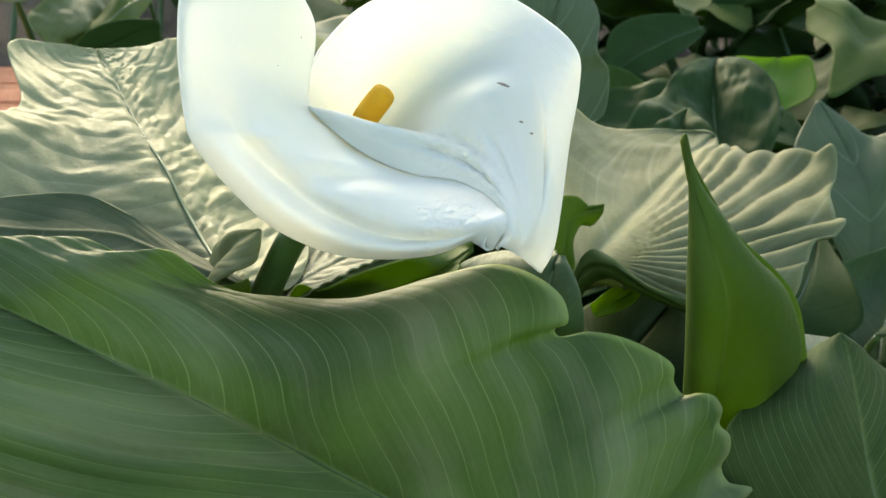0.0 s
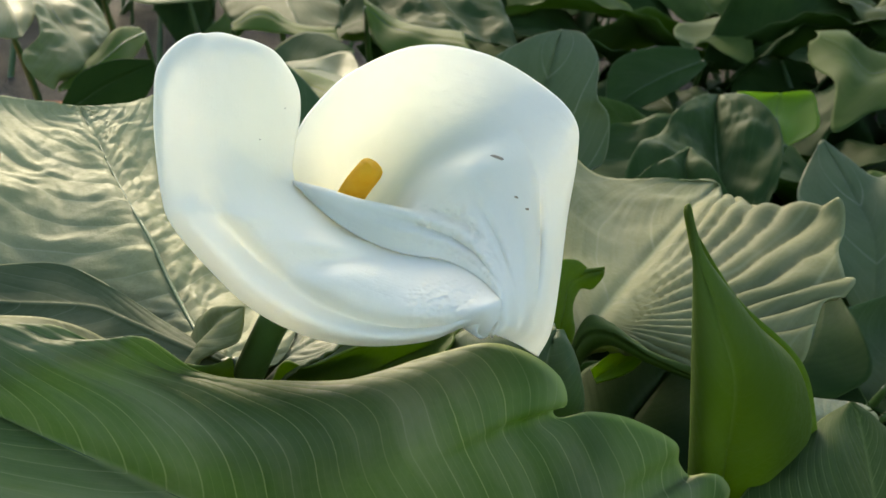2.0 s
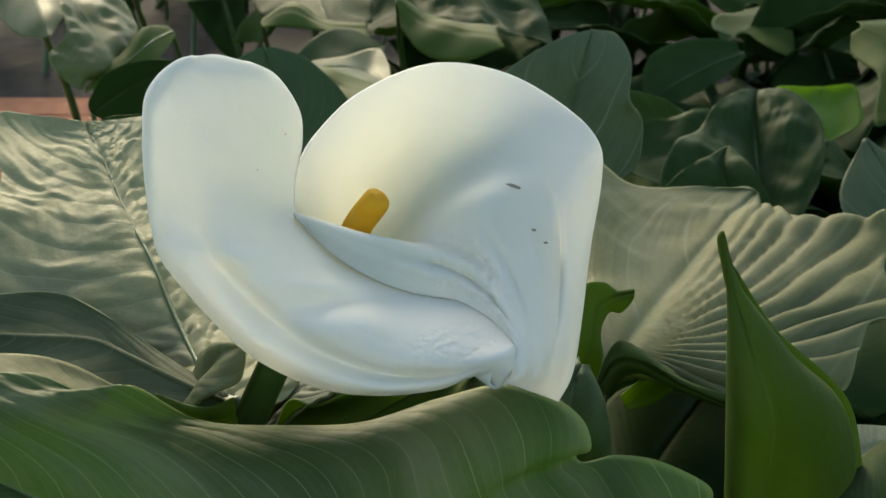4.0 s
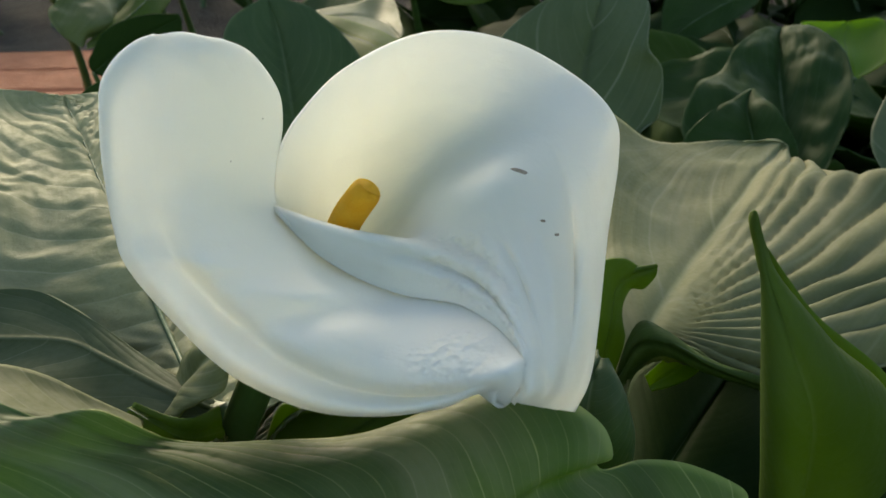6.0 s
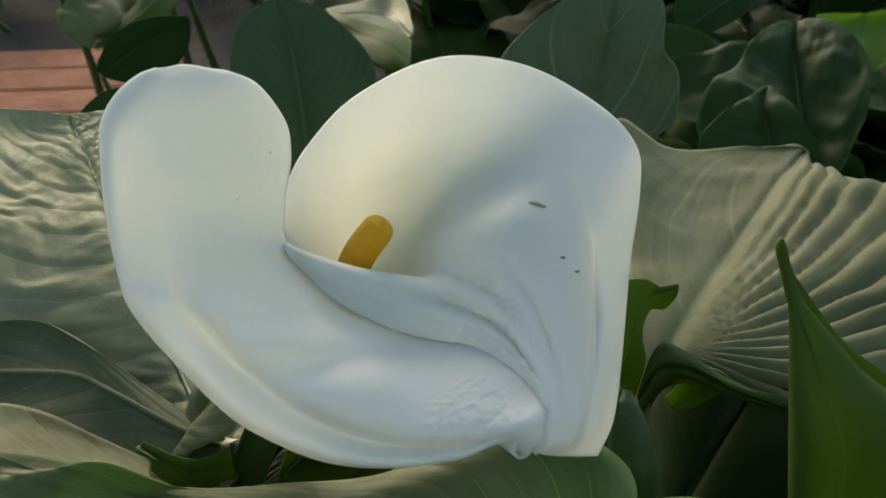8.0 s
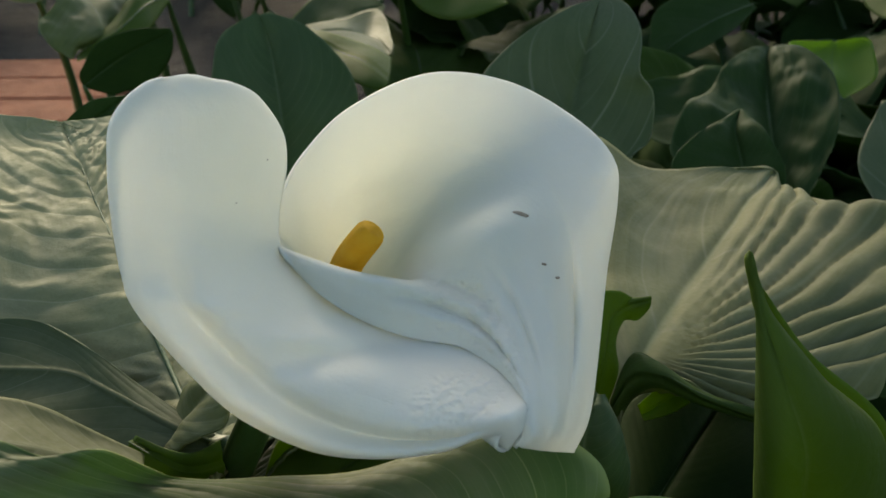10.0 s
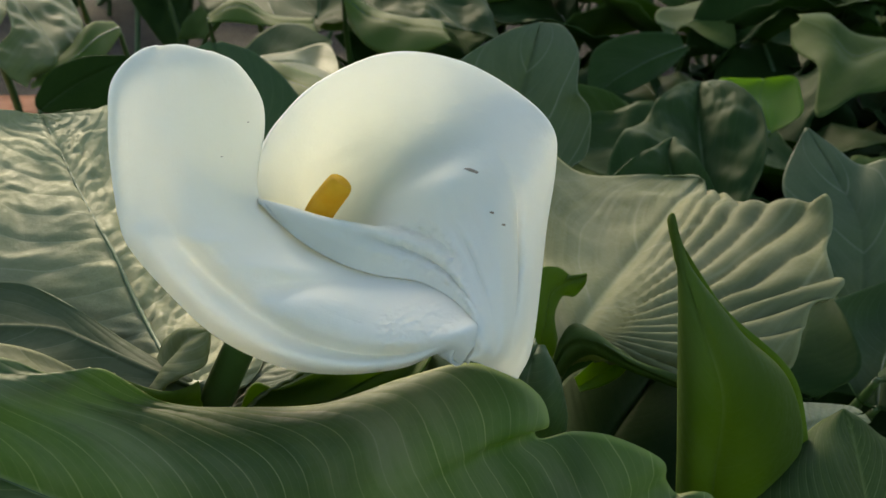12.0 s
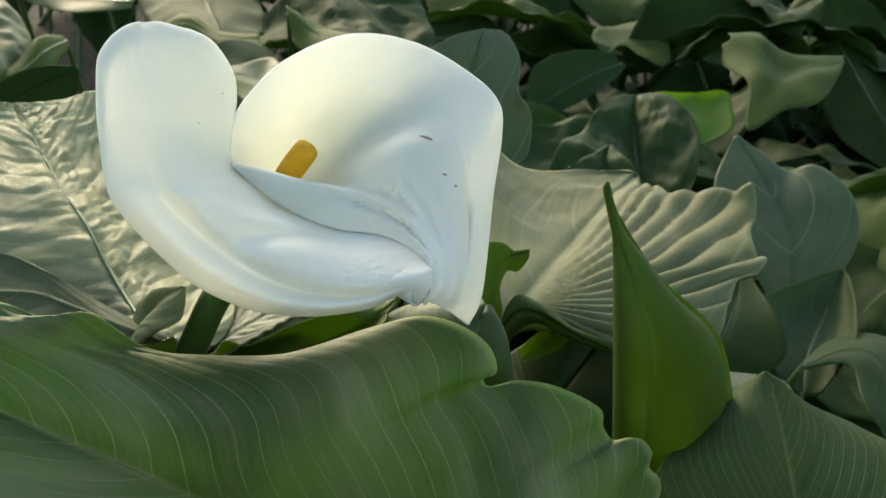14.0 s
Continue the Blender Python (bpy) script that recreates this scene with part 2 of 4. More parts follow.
TIMBER = plain_material("timber", (0.36, 0.125, 0.055), (0.52, 0.21, 0.10), 14, 0.8, 0.5, 0.003)
SOIL = plain_material("soil", (0.020, 0.015, 0.010), (0.045, 0.034, 0.024), 12, 0.95, 1.0, 0.02)


# ---- shapes ----
def spline(points, f):
    """A smooth curve through the points, at f from 0 to 1."""
    k = len(points) - 1
    x = min(max(f, 0.0), 1.0) * k
    i = min(int(x), k - 1)
    t = x - i
    p1, p2 = points[i], points[i + 1]
    p0 = points[i - 1] if i else p1 * 2 - p2
    p3 = points[i + 2] if i + 2 <= k else p2 * 2 - p1
    return 0.5 * (2 * p1 + (p2 - p0) * t + (2 * p0 - 5 * p1 + 4 * p2 - p3) * t * t + (3 * p1 - p0 - 3 * p2 + p3) * t ** 3)


def vecs(points):
    return [Vector(p) for p in points]


def part(name, mesh, material, parent, label="", thick=0.0):
    mesh.materials.append(material)
    for p in mesh.polygons:
        p.use_smooth = True
    ob = new(name, mesh)
    ob.parent = parent
    if label:
        ob["label"] = label
    if thick:
        s = ob.modifiers.new("thickness", "SOLIDIFY")
        s.thickness, s.offset = thick, 0.0
    return ob


def sheet(name, place, nu, nv, uv=None):
    """A grid of nu x nv faces from place(f, g), f and g from 0 to 1."""
    me = bpy.data.meshes.new(name)
    verts = [place(i / nu, j / nv) for i in range(nu + 1) for j in range(nv + 1)]
    faces = [(i * (nv + 1) + j, (i + 1) * (nv + 1) + j, (i + 1) * (nv + 1) + j + 1, i * (nv + 1) + j + 1) for i in range(nu) for j in range(nv)]
    me.from_pydata(verts, [], faces)
    layer = me.uv_layers.new(name="UVMap")
    idx = np.empty(len(me.loops), dtype=np.int32)
    me.loops.foreach_get("vertex_index", idx)
    fu, gv = (idx // (nv + 1)) / nu, (idx % (nv + 1)) / nv * 2 - 1
    layer.data.foreach_set("uv", np.stack([fu, gv], 1).ravel())
    return me


def tube(name, points, radii, n=12, steps=24):
    """A round stalk along a smooth curve, closed at both ends."""
    pts, rs = vecs(points), list(radii)
    verts, faces = [], []
    for i in range(steps + 1):
        f = i / steps
        c = spline(pts, f)
        d = (spline(pts, min(f + 0.01, 1)) - spline(pts, max(f - 0.01, 0))).normalized()
        a = (Vector((0.3, -1, 0.1)) - d * d.dot(Vector((0.3, -1, 0.1)))).normalized()
        b = d.cross(a)
        x = f * (len(rs) - 1)
        k = min(int(x), len(rs) - 2)
        r = rs[k] + (rs[k + 1] - rs[k]) * (x - k)
        for j in range(n):
            w = 2 * math.pi * j / n
            verts.append(c + (a * math.cos(w) + b * math.sin(w)) * r)
    for i in range(steps):
        for j in range(n):
            faces.append((i * n + j, i * n + (j + 1) % n, (i + 1) * n + (j + 1) % n, (i + 1) * n + j))
    faces.append(tuple(range(n))[::-1])
    faces.append(tuple(steps * n + j for j in range(n)))
    me = bpy.data.meshes.new(name)
    me.from_pydata(verts, [], faces)
    return me


def leaf(label, rib, left, right, material, cup=0.0, wave=0.0, waves=5, pleat=0.0, seed=0, nu=64, nv=32, stalk=None, group="leaves of the clump", name="calla_leaf", rib_depth=0.002, crumple=0.0, vein_count=13, crinkle=0.0, smooth=0.75, left_pleat=1.0, fold=None, radial=None, ribbed=True, warp=None, lean=(0.42, 1.35)):
    """One leaf between three smooth lines: its rib and its two margins, all from the stalk to the point.
    cup lifts the middle of each half, wave ruffles the margin, pleat raises the strips between side veins."""
    rib, left, right = vecs(rib), vecs(left), vecs(right)

    def on_right(f):
        if warp:
            k = warp[0] / (len(right) - 1)
            f = f / warp[1] * k if f < warp[1] else k + (f - warp[1]) / (1 - warp[1]) * (1 - k)
        return spline(right, f)

    def calm_right(f):
        step = 0.03 if f < 0.42 else 0.005 + 0.025 * math.exp(-(f - 0.42) / 0.05)
        return sum((on_right(min(max(f + k * step, 0.0), 1.0)) for k in range(-4, 5)), Vector()) / 9
    thing = tagged(new(name), label, "leaf", group)
    thing.location = rib[0]
    o = Vector(rib[0])

    def place(f, g):
        s = g * 2 - 1
        a = abs(s)
        m = spline(rib, f)
        hi = on_right(f)
        if warp:
            hi = calm_right(f).lerp(hi, a ** 4 if s > 0 else 0.0)
        e = spline(left, f) if s < 0 else hi
        w = e - m
        d = spline(rib, min(f + 0.02, 1)) - spline(rib, max(f - 0.02, 0))
        nrm = d.cross(w) * (1 if s < 0 else -1)
        if nrm.length > 1e-9:
            nrm.normalize()
        lo = spline(left, f)
        p = (m + w * a) * (1 - smooth) + (m + (hi - lo) * (s / 2) + ((hi + lo) / 2 - m) * (s * s)) * smooth
        width = w.length
        p = p + nrm * (-cup * width * math.sin(math.pi * a) * 0.5)
        line = f - lean[0] * a ** lean[1] if radial is None or s < 0 else math.atan2(f - radial, a * 0.45) / math.pi
        hub = 1.0 if radial is None or s < 0 else min(1.0, max(0.0, math.hypot(f - radial, a * 0.45) / 0.10 - 0.15))
        ridge = 2 * abs(math.cos(math.pi * vein_count * line) if pleat > 0 else math.sin(math.pi * vein_count * line)) ** 0.6 - 1
        p = p + nrm * (pleat * hub * (min(1.0, (1 - a) * 6 + 0.1) if warp else 1.0) * (left_pleat if s < 0 else 1.0) * ridge * min(1, a * 4) * min(1, width / 0.03))
        ru = math.sin(2 * math.pi * waves * f + seed * 1.7 + (1.3 if s < 0 else 0)) + 0.5 * math.sin(2 * math.pi * waves * 2.3 * f + seed)
        p = p + nrm * (wave * ru * a ** 4 * min(1, width / 0.02))
        if fold:
            p = p + nrm * (fold[1] * a ** 5 / (1 + math.exp(-(f - fold[0]) / 0.0035)) * math.exp(-max(0.0, f - fold[0]) / 0.07) * (1 if s > 0 else 0))
        if crinkle:
            q = Vector((line * 26 + 1.8 * noise.noise(Vector((a * 3, f * 5, seed))), a * 2.6 + (7 if s < 0 else 0), seed))
            p = p + nrm * (crinkle * (noise.noise(q) + 0.5 * noise.noise(q * 2.1)) * min(1, width / 0.03) * max(0.0, min(1.0, (0.92 - f) / 0.25)))
            near = math.exp(-((a - 0.16) / 0.16) ** 2) * (1.0 if s > 0 else 0.25)
            p = p + nrm * (0.0013 * near * noise.noise(Vector((line * 90, a * 14, seed))))
        if crumple:
            q = p + Vector((seed * 3.1, 0, 0))
            p = p + nrm * (crumple * (noise.noise(q * 24) + 0.45 * noise.noise(q * 60)) * min(1, width / 0.03) * min(1, a * 3) * min(1, (1 - a) * 4 + 0.35))
        p = p + nrm * (0.004 * (noise.noise((p + Vector((seed, 0, 0))) * 18)) * min(1, width / 0.03))
        p = p - nrm * rib_depth * math.exp(-(a / 0.05) ** 2)
        return p - o
    part("blade", sheet("blade", place, nu, nv), material, thing, "", 0.0009)
    if stalk is None and seed >= 30:
        a = rib[0]
        stalk = [a, (a.x, a.y + 0.07, a.z * 0.75), (a.x + 0.01, a.y + 0.16, a.z * 0.35), (a.x + 0.01, a.y + 0.2, -0.02)]
    line = [place(0.02 + 0.94 * k / 10, 0.5) for k in range(11)]
    size = min(0.0011, (rib[-1] - rib[0]).length * 0.008)
    if ribbed:
        part("midrib", tube("midrib", line, (size, size * 0.8, size * 0.5, size * 0.2), 8, 30), RIB, thing)
    if stalk:
        pts = [Vector(p) - o for p in stalk]
        part("stalk", tube("stalk", pts, (0.0025, 0.005, 0.007, 0.009)), STALK, thing)
    return thing


# ---- ground ----
def soil_at(f, g):
    x, y = (f * 2 - 1) ** 3 * 60, (g * 2 - 1) ** 3 * 60 + 1
    near = max(0.0, 1 - math.hypot(x, y - 1) / 8)
    return Vector((x, y, near * (0.025 * noise.noise(Vector((x * 3, y * 3, 0))) + 0.012 * noise.noise(Vector((x * 11, y * 11, 4)))) - 0.01))


me = sheet("ground", soil_at, 220, 220)
me.materials.append(SOIL)
tagged(new("ground", me), "dark bare garden soil under the plants", "soil", kind="structure")

# ---- the flower ----
def bump_at(x, c, w):
    return math.exp(-((x - c) / w) ** 2)


def flower():
    thing = tagged(new("calla_lily_flower"), "white calla lily bloom with yellow spadix on a green stem", "flower")
    # front of the spathe: from the upright lobe round to the rolled point
    A = [vecs(s) for s in (
        [(-0.0704, 0.0100, 0.6498), (-0.0701, 0.0080, 0.6507), (-0.0649, 0.0140, 0.6496), (-0.0581, 0.0180, 0.6465)],
        [(-0.0739, 0.0080, 0.6489), (-0.0733, 0.0050, 0.6500), (-0.0641, 0.0120, 0.6476), (-0.0545, 0.0200, 0.6451)],
        [(-0.0776, 0.0030, 0.6461), (-0.0772, 0.0000, 0.6474), (-0.0629, 0.0080, 0.6448), (-0.0489, 0.0220, 0.6407)],
        [(-0.0804, -0.0020, 0.6414), (-0.0798, -0.0050, 0.6425), (-0.0616, 0.0010, 0.6379), (-0.0435, 0.0220, 0.6309)],
        [(-0.0812, -0.0050, 0.6324), (-0.0805, -0.0085, 0.6337), (-0.0609, -0.0080, 0.6294), (-0.0429, 0.0190, 0.6218)],
        [(-0.0812, -0.0085, 0.6217), (-0.0804, -0.0120, 0.6234), (-0.0596, -0.0161, 0.6214), (-0.0444, 0.0110, 0.6124)],
        [(-0.0807, -0.0072, 0.6038), (-0.0787, -0.0173, 0.6085), (-0.0564, -0.0263, 0.6142), (-0.0433, 0.0036, 0.6048)],
        [(-0.0780, -0.0039, 0.5907), (-0.0746, -0.0241, 0.6015), (-0.0492, -0.0354, 0.6076), (-0.0339, -0.0045, 0.5996)],
        [(-0.0652, 0.0047, 0.5705), (-0.0618, -0.0341, 0.5901), (-0.0385, -0.0417, 0.5999), (-0.0207, -0.0064, 0.5916)],
        [(-0.0542, 0.0051, 0.5606), (-0.0487, -0.0428, 0.5821), (-0.0254, -0.0481, 0.5942), (-0.0075, -0.0111, 0.5880)],
        [(-0.0387, 0.0009, 0.5565), (-0.0324, -0.0482, 0.5761), (-0.0129, -0.0495, 0.5892), (0.0041, -0.0215, 0.5891)],
        [(-0.0208, -0.0101, 0.5588), (-0.0166, -0.0504, 0.5746), (-0.0015, -0.0515, 0.5868), (0.0113, -0.0340, 0.5888)],
        [(-0.0022, -0.0251, 0.5655), (-0.0009, -0.0516, 0.5768), (0.0073, -0.0527, 0.5863), (0.0166, -0.0420, 0.5873)],
        [(0.0096, -0.0450, 0.5779), (0.0097, -0.0537, 0.5820), (0.0141, -0.0560, 0.5878), (0.0193, -0.0479, 0.5867)],
        [(0.0144, -0.0500, 0.5773), (0.0146, -0.0530, 0.5777), (0.0167, -0.0550, 0.5822), (0.0192, -0.0520, 0.5850)],
    )]
    view = Vector((0, -0.92, 0.38))

    def body(f, g):
        p = spline([spline(s, g) for s in A], f)
        x = f * 14 - 1
        g = (g - 1 / 3) * 1.5
        low = max(0.0, min(1.0, (x - 4.5) / 2)) * max(0.0, min(1.0, (12 - x) / 2))
        # long soft folds that run with the lower margin
        d = 0.0030 * bump_at(g, 0.12, 0.09) - 0.0030 * bump_at(g, 0.27 - 0.014 * (x - 8), 0.06) + 0.0016 * bump_at(g, 0.40, 0.09)
        d *= low
        # two short folds below the upright lobe
        d += 0.0040 * bump_at(x, 6.2 + g * 1.2, 0.35) * bump_at(g, 0.66, 0.2) - 0.0040 * bump_at(x, 7.0 + g * 1.1, 0.32) * bump_at(g, 0.6, 0.22)
        d += 0.0018 * bump_at(x, 5.6 + g, 0.3) * bump_at(g, 0.45, 0.2)
        # fine puckers towards the rolled point
        pk = bump_at(x, 10.2, 1.4) * bump_at(g, 0.62, 0.30)
        d += pk * 0.0005 * noise.noise(Vector((p.x * 330, p.y * 330, p.z * 560)))
        d += 0.0007 * noise.noise(p * 60) + 0.0002 * noise.noise(p * 260)
        return p + view * d
    part("spathe_front", sheet("spathe_front", body, 200, 130), PETAL, thing, "", 0.0010)
    # back of the spathe: rim, wall, throat, swell, crease
    B = [vecs(s) for s in (
        [(-0.0458, 0.0231, 0.6125), (-0.0478, 0.0242, 0.6063), (-0.0482, 0.0202, 0.6021), (-0.0446, 0.0042, 0.6050), (-0.0413, -0.0051, 0.6066)],
        [(-0.0395, 0.0301, 0.6214), (-0.0398, 0.0380, 0.6013), (-0.0376, 0.0290, 0.5804), (-0.0335, -0.0082, 0.6064), (-0.0319, -0.0147, 0.6003)],
        [(-0.0264, 0.0395, 0.6317), (-0.0282, 0.0440, 0.6030), (-0.0295, 0.0310, 0.5751), (-0.0228, -0.0111, 0.6040), (-0.0206, -0.0181, 0.5938)],
        [(-0.0042, 0.0466, 0.6389), (-0.0085, 0.0410, 0.6104), (-0.0194, 0.0210, 0.5811), (-0.0105, -0.0122, 0.6016), (-0.0089, -0.0211, 0.5903)],
        [(0.0178, 0.0489, 0.6350), (0.0085, 0.0330, 0.6129), (-0.0063, 0.0090, 0.6010), (-0.0012, -0.0117, 0.5993), (0.0031, -0.0253, 0.5899)],
        [(0.0367, 0.0420, 0.6254), (0.0237, 0.0195, 0.6146), (0.0100, -0.0030, 0.6114), (0.0089, -0.0184, 0.5977), (0.0113, -0.0340, 0.5891)],
        [(0.0460, 0.0314, 0.6173), (0.0331, 0.0064, 0.6057), (0.0200, -0.0103, 0.6033), (0.0154, -0.0300, 0.5943), (0.0166, -0.0420, 0.5876)],
        [(0.0468, 0.0276, 0.6060), (0.0360, -0.0001, 0.5933), (0.0261, -0.0201, 0.5931), (0.0188, -0.0380, 0.5909), (0.0189, -0.0485, 0.5873)],
        [(0.0430, 0.0166, 0.5887), (0.0361, -0.0097, 0.5837), (0.0280, -0.0299, 0.5861), (0.0214, -0.0450, 0.5874), (0.0188, -0.0510, 0.5863)],
        [(0.0389, -0.0041, 0.5727), (0.0340, -0.0231, 0.5758), (0.0279, -0.0399, 0.5811), (0.0223, -0.0500, 0.5837), (0.0177, -0.0540, 0.5849)],
        [(0.0358, -0.0153, 0.5623), (0.0311, -0.0310, 0.5695), (0.0263, -0.0440, 0.5761), (0.0221, -0.0520, 0.5805), (0.0176, -0.0550, 0.5821)],
        [(0.0313, -0.0246, 0.5581), (0.0272, -0.0360, 0.5658), (0.0232, -0.0450, 0.5722), (0.0195, -0.0520, 0.5773), (0.0162, -0.0550, 0.5800)],
    )]

    def wall(f, g):
        p = spline([spline(s, g) for s in B], f)
        x = f * 11
        d = 0.0
        # lengthwise pleats on the swell, and a groove beside it
        on = bump_at(x, 4.6, 1.9)
        d += on * 0.0015 * (bump_at(g, 0.79, 0.030) - bump_at(g, 0.85, 0.025) + 0.7 * bump_at(g, 0.90, 0.025) - 0.8 * bump_at(g, 0.72, 0.025))
        d += on * bump_at(g, 0.80, 0.14) * 0.0013 * noise.noise(p * 330)
        d -= 0.0038 * bump_at(g, 0.33 + 0.06 * (x - 7), 0.032) * bump_at(x, 7.2, 1.4)
        d += 0.0018 * bump_at(g, 0.50 + 0.05 * (x - 7), 0.06) * bump_at(x, 6.8, 1.5)
        d -= 0.0022 * bump_at(g, 0.66 + 0.03 * (x - 7), 0.030) * bump_at(x, 6.6, 1.2)
        d += 0.0012 * math.sin(g * 24) * bump_at(x, 9.6, 0.9)
        d += 0.0007 * noise.noise(p * 55) + 0.0002 * noise.noise(p * 260)
        return p + view * d
    part("spathe_back", sheet("spathe_back", wall, 200, 150), PETAL_IN, thing, "", 0.0010)
    # the rolled margin at the point
    c = Vector((0.0128, -0.0515, 0.5808))
    ax = Vector((0.55, -0.75, -0.15)).normalized()
    e1 = (Vector((0, 0, 1)) - ax * ax.z).normalized()
    e2 = ax.cross(e1)

    def scroll(f, g):
        w = -0.9 + f * 6.6
        r = 0.0042 - 0.0020 * f + 0.0006 * g
        return c + ax * (0.003 - 0.009 * g) + (e1 * math.sin(w) - e2 * math.cos(w)) * r
    part("rolled_margin", sheet("rolled_margin", scroll, 40, 12), PETAL, thing, "", 0.0007)
    part("spadix", tube("spadix", [(-0.0320, 0.0120, 0.5865), (-0.0257, 0.0040, 0.6007), (-0.0196, -0.0030, 0.6106), (-0.0176, -0.0040, 0.6134)], (0.0040, 0.0042, 0.0043, 0.0043, 0.0043, 0.0042, 0.0041, 0.0037, 0.0028, 0.0004), 20, 60), POLLEN, thing, "yellow pollen-covered spadix")
    part("stem", tube("stem", [(-0.0449, 0.0120, 0.5662), (-0.0531, 0.0150, 0.5538), (-0.0597, 0.0180, 0.5406), (-0.0664, 0.0220, 0.5258), (-0.0763, 0.0300, 0.5032), (-0.085, 0.05, 0.25), (-0.08, 0.07, -0.02)], (0.0052, 0.0053, 0.0054, 0.0055, 0.0057, 0.0075, 0.009), 16, 48), STALK, thing, "thick dark green stem")
    # brown blemishes on the inner wall, tiny specks on the upright lobe
    eye = Vector((0.0110, -0.2500, 0.7140))

    def mark(surface, nu, nv, q, r):
        q = Vector(q)
        way = (q - eye).normalized()
        cells = [(i / nu, j / nv) for i in range(nu + 1) for j in range(nv + 1)]
        grid = [surface(f, g) for f, g in cells]
        best = min(range(len(grid)), key=lambda k: ((grid[k] - eye) - way * (grid[k] - eye).dot(way)).length + 0.02 * (grid[k] - eye).length)
        f, g = cells[best]
        f, g = min(max(f, 0.01), 0.99), min(max(g, 0.01), 0.99)
        nrm = (surface(f + 0.008, g) - surface(f - 0.008, g)).cross(surface(f, g + 0.008) - surface(f, g - 0.008)).normalized()
        if nrm.dot(view) < 0:
            nrm = -nrm
        a = Vector((1, 0, 0.3)) - nrm * nrm.dot(Vector((1, 0, 0.3)))
        a.normalize()
        b = nrm.cross(a)
        me = bpy.data.meshes.new("blemish")
        k = 14
        ring = [(math.cos(2 * math.pi * j / k), math.sin(2 * math.pi * j / k)) for j in range(k)]
        o = grid[best] + nrm * 0.0006
        vs = [o + nrm * 0.0003]
        for s, h in ((0.6, 0.00022), (1.0, -0.0002)):
            vs += [o + (a * cx * 1.3 + b * sy * 0.5) * r * s * (1 + 0.35 * noise.noise(Vector((cx * 1.5, sy * 1.5, r * 900)))) + nrm * h for cx, sy in ring]
        fs = [(0, 1 + j, 1 + (j + 1) % k) for j in range(k)] + [(1 + j, 1 + k + j, 1 + k + (j + 1) % k, 1 + (j + 1) % k) for j in range(k)]
        me.from_pydata(vs, [], fs)
        part("blemish", me, BLEMISH, thing, "small brown blemish")

    mark(wall, 150, 96, (0.0192, 0.0000, 0.6136), 0.0019)
    mark(wall, 150, 96, (0.0248, -0.0090, 0.6039), 0.0008)
    mark(wall, 150, 96, (0.0278, -0.0090, 0.6003), 0.0008)
    mark(body, 120, 90, (-0.0535, 0.0000, 0.6188), 0.00025)
    mark(body, 120, 90, (-0.0458, 0.0100, 0.6277), 0.00025)


flower()

# ---- leaves round the flower ----
leaf("broad green calla leaf with wavy margin and pale veins",
     [(0.0470, -0.0200, 0.4102), (0.0154, -0.0200, 0.4473), (-0.0183, -0.0250, 0.4714), (-0.0603, -0.0450, 0.5120), (-0.0945, -0.0580, 0.5414), (-0.1296, -0.0620, 0.5638), (-0.1741, -0.0500, 0.5750), (-0.2128, -0.0400, 0.5747)],
     [(0.0470, -0.0200, 0.4102), (0.0032, -0.0400, 0.4214), (-0.0527, -0.0600, 0.4446), (-0.1023, -0.0750, 0.4717), (-0.1458, -0.0850, 0.5091), (-0.1748, -0.0800, 0.5437), (-0.2011, -0.0600, 0.5666), (-0.2128, -0.0400, 0.5747)],
     [(0.0541, -0.0099, 0.4151), (0.0891, 0.0055, 0.4343), (0.1172, 0.0149, 0.4503), (0.1090, 0.0158, 0.4540), (0.1057, 0.0174, 0.4603), (0.1083, 0.0179, 0.4669), (0.1078, 0.0183, 0.4735), (0.1033, 0.0178, 0.4787), (0.1038, 0.0183, 0.4851), (0.1002, 0.0187, 0.4902), (0.0954, 0.0183, 0.4913), (0.0894, 0.0190, 0.4900), (0.0852, 0.0193, 0.4958), (0.0829, 0.0169, 0.5052), (0.0669, 0.0157, 0.5150), (0.0518, 0.0108, 0.5209), (0.0387, 0.0041, 0.5233), (0.0362, 0.0047, 0.5404), (0.0189, 0.0072, 0.5481), (-0.0027, 0.0018, 0.5454), (-0.0257, -0.0052, 0.5407), (-0.0482, -0.0100, 0.5425), (-0.0699, -0.0250, 0.5526), (-0.0830, -0.0430, 0.5733), (-0.0950, -0.0450, 0.5719), (-0.1111, -0.0450, 0.5781), (-0.1343, -0.0450, 0.5693), (-0.1617, -0.0400, 0.5709), (-0.1877, -0.0380, 0.5757), (-0.2128, -0.0400, 0.5747)],
     LEAF, cup=-0.20, pleat=0.0006, vein_count=10, lean=(0.55, 1.1), fold=(0.405, 0.013), warp=(13, 0.245), seed=1, nu=280, nv=64, rib_depth=0.003, stalk=[(0.0470, -0.0200, 0.4102), (0.04, -0.01, 0.2), (0.0, 0.03, -0.02)])
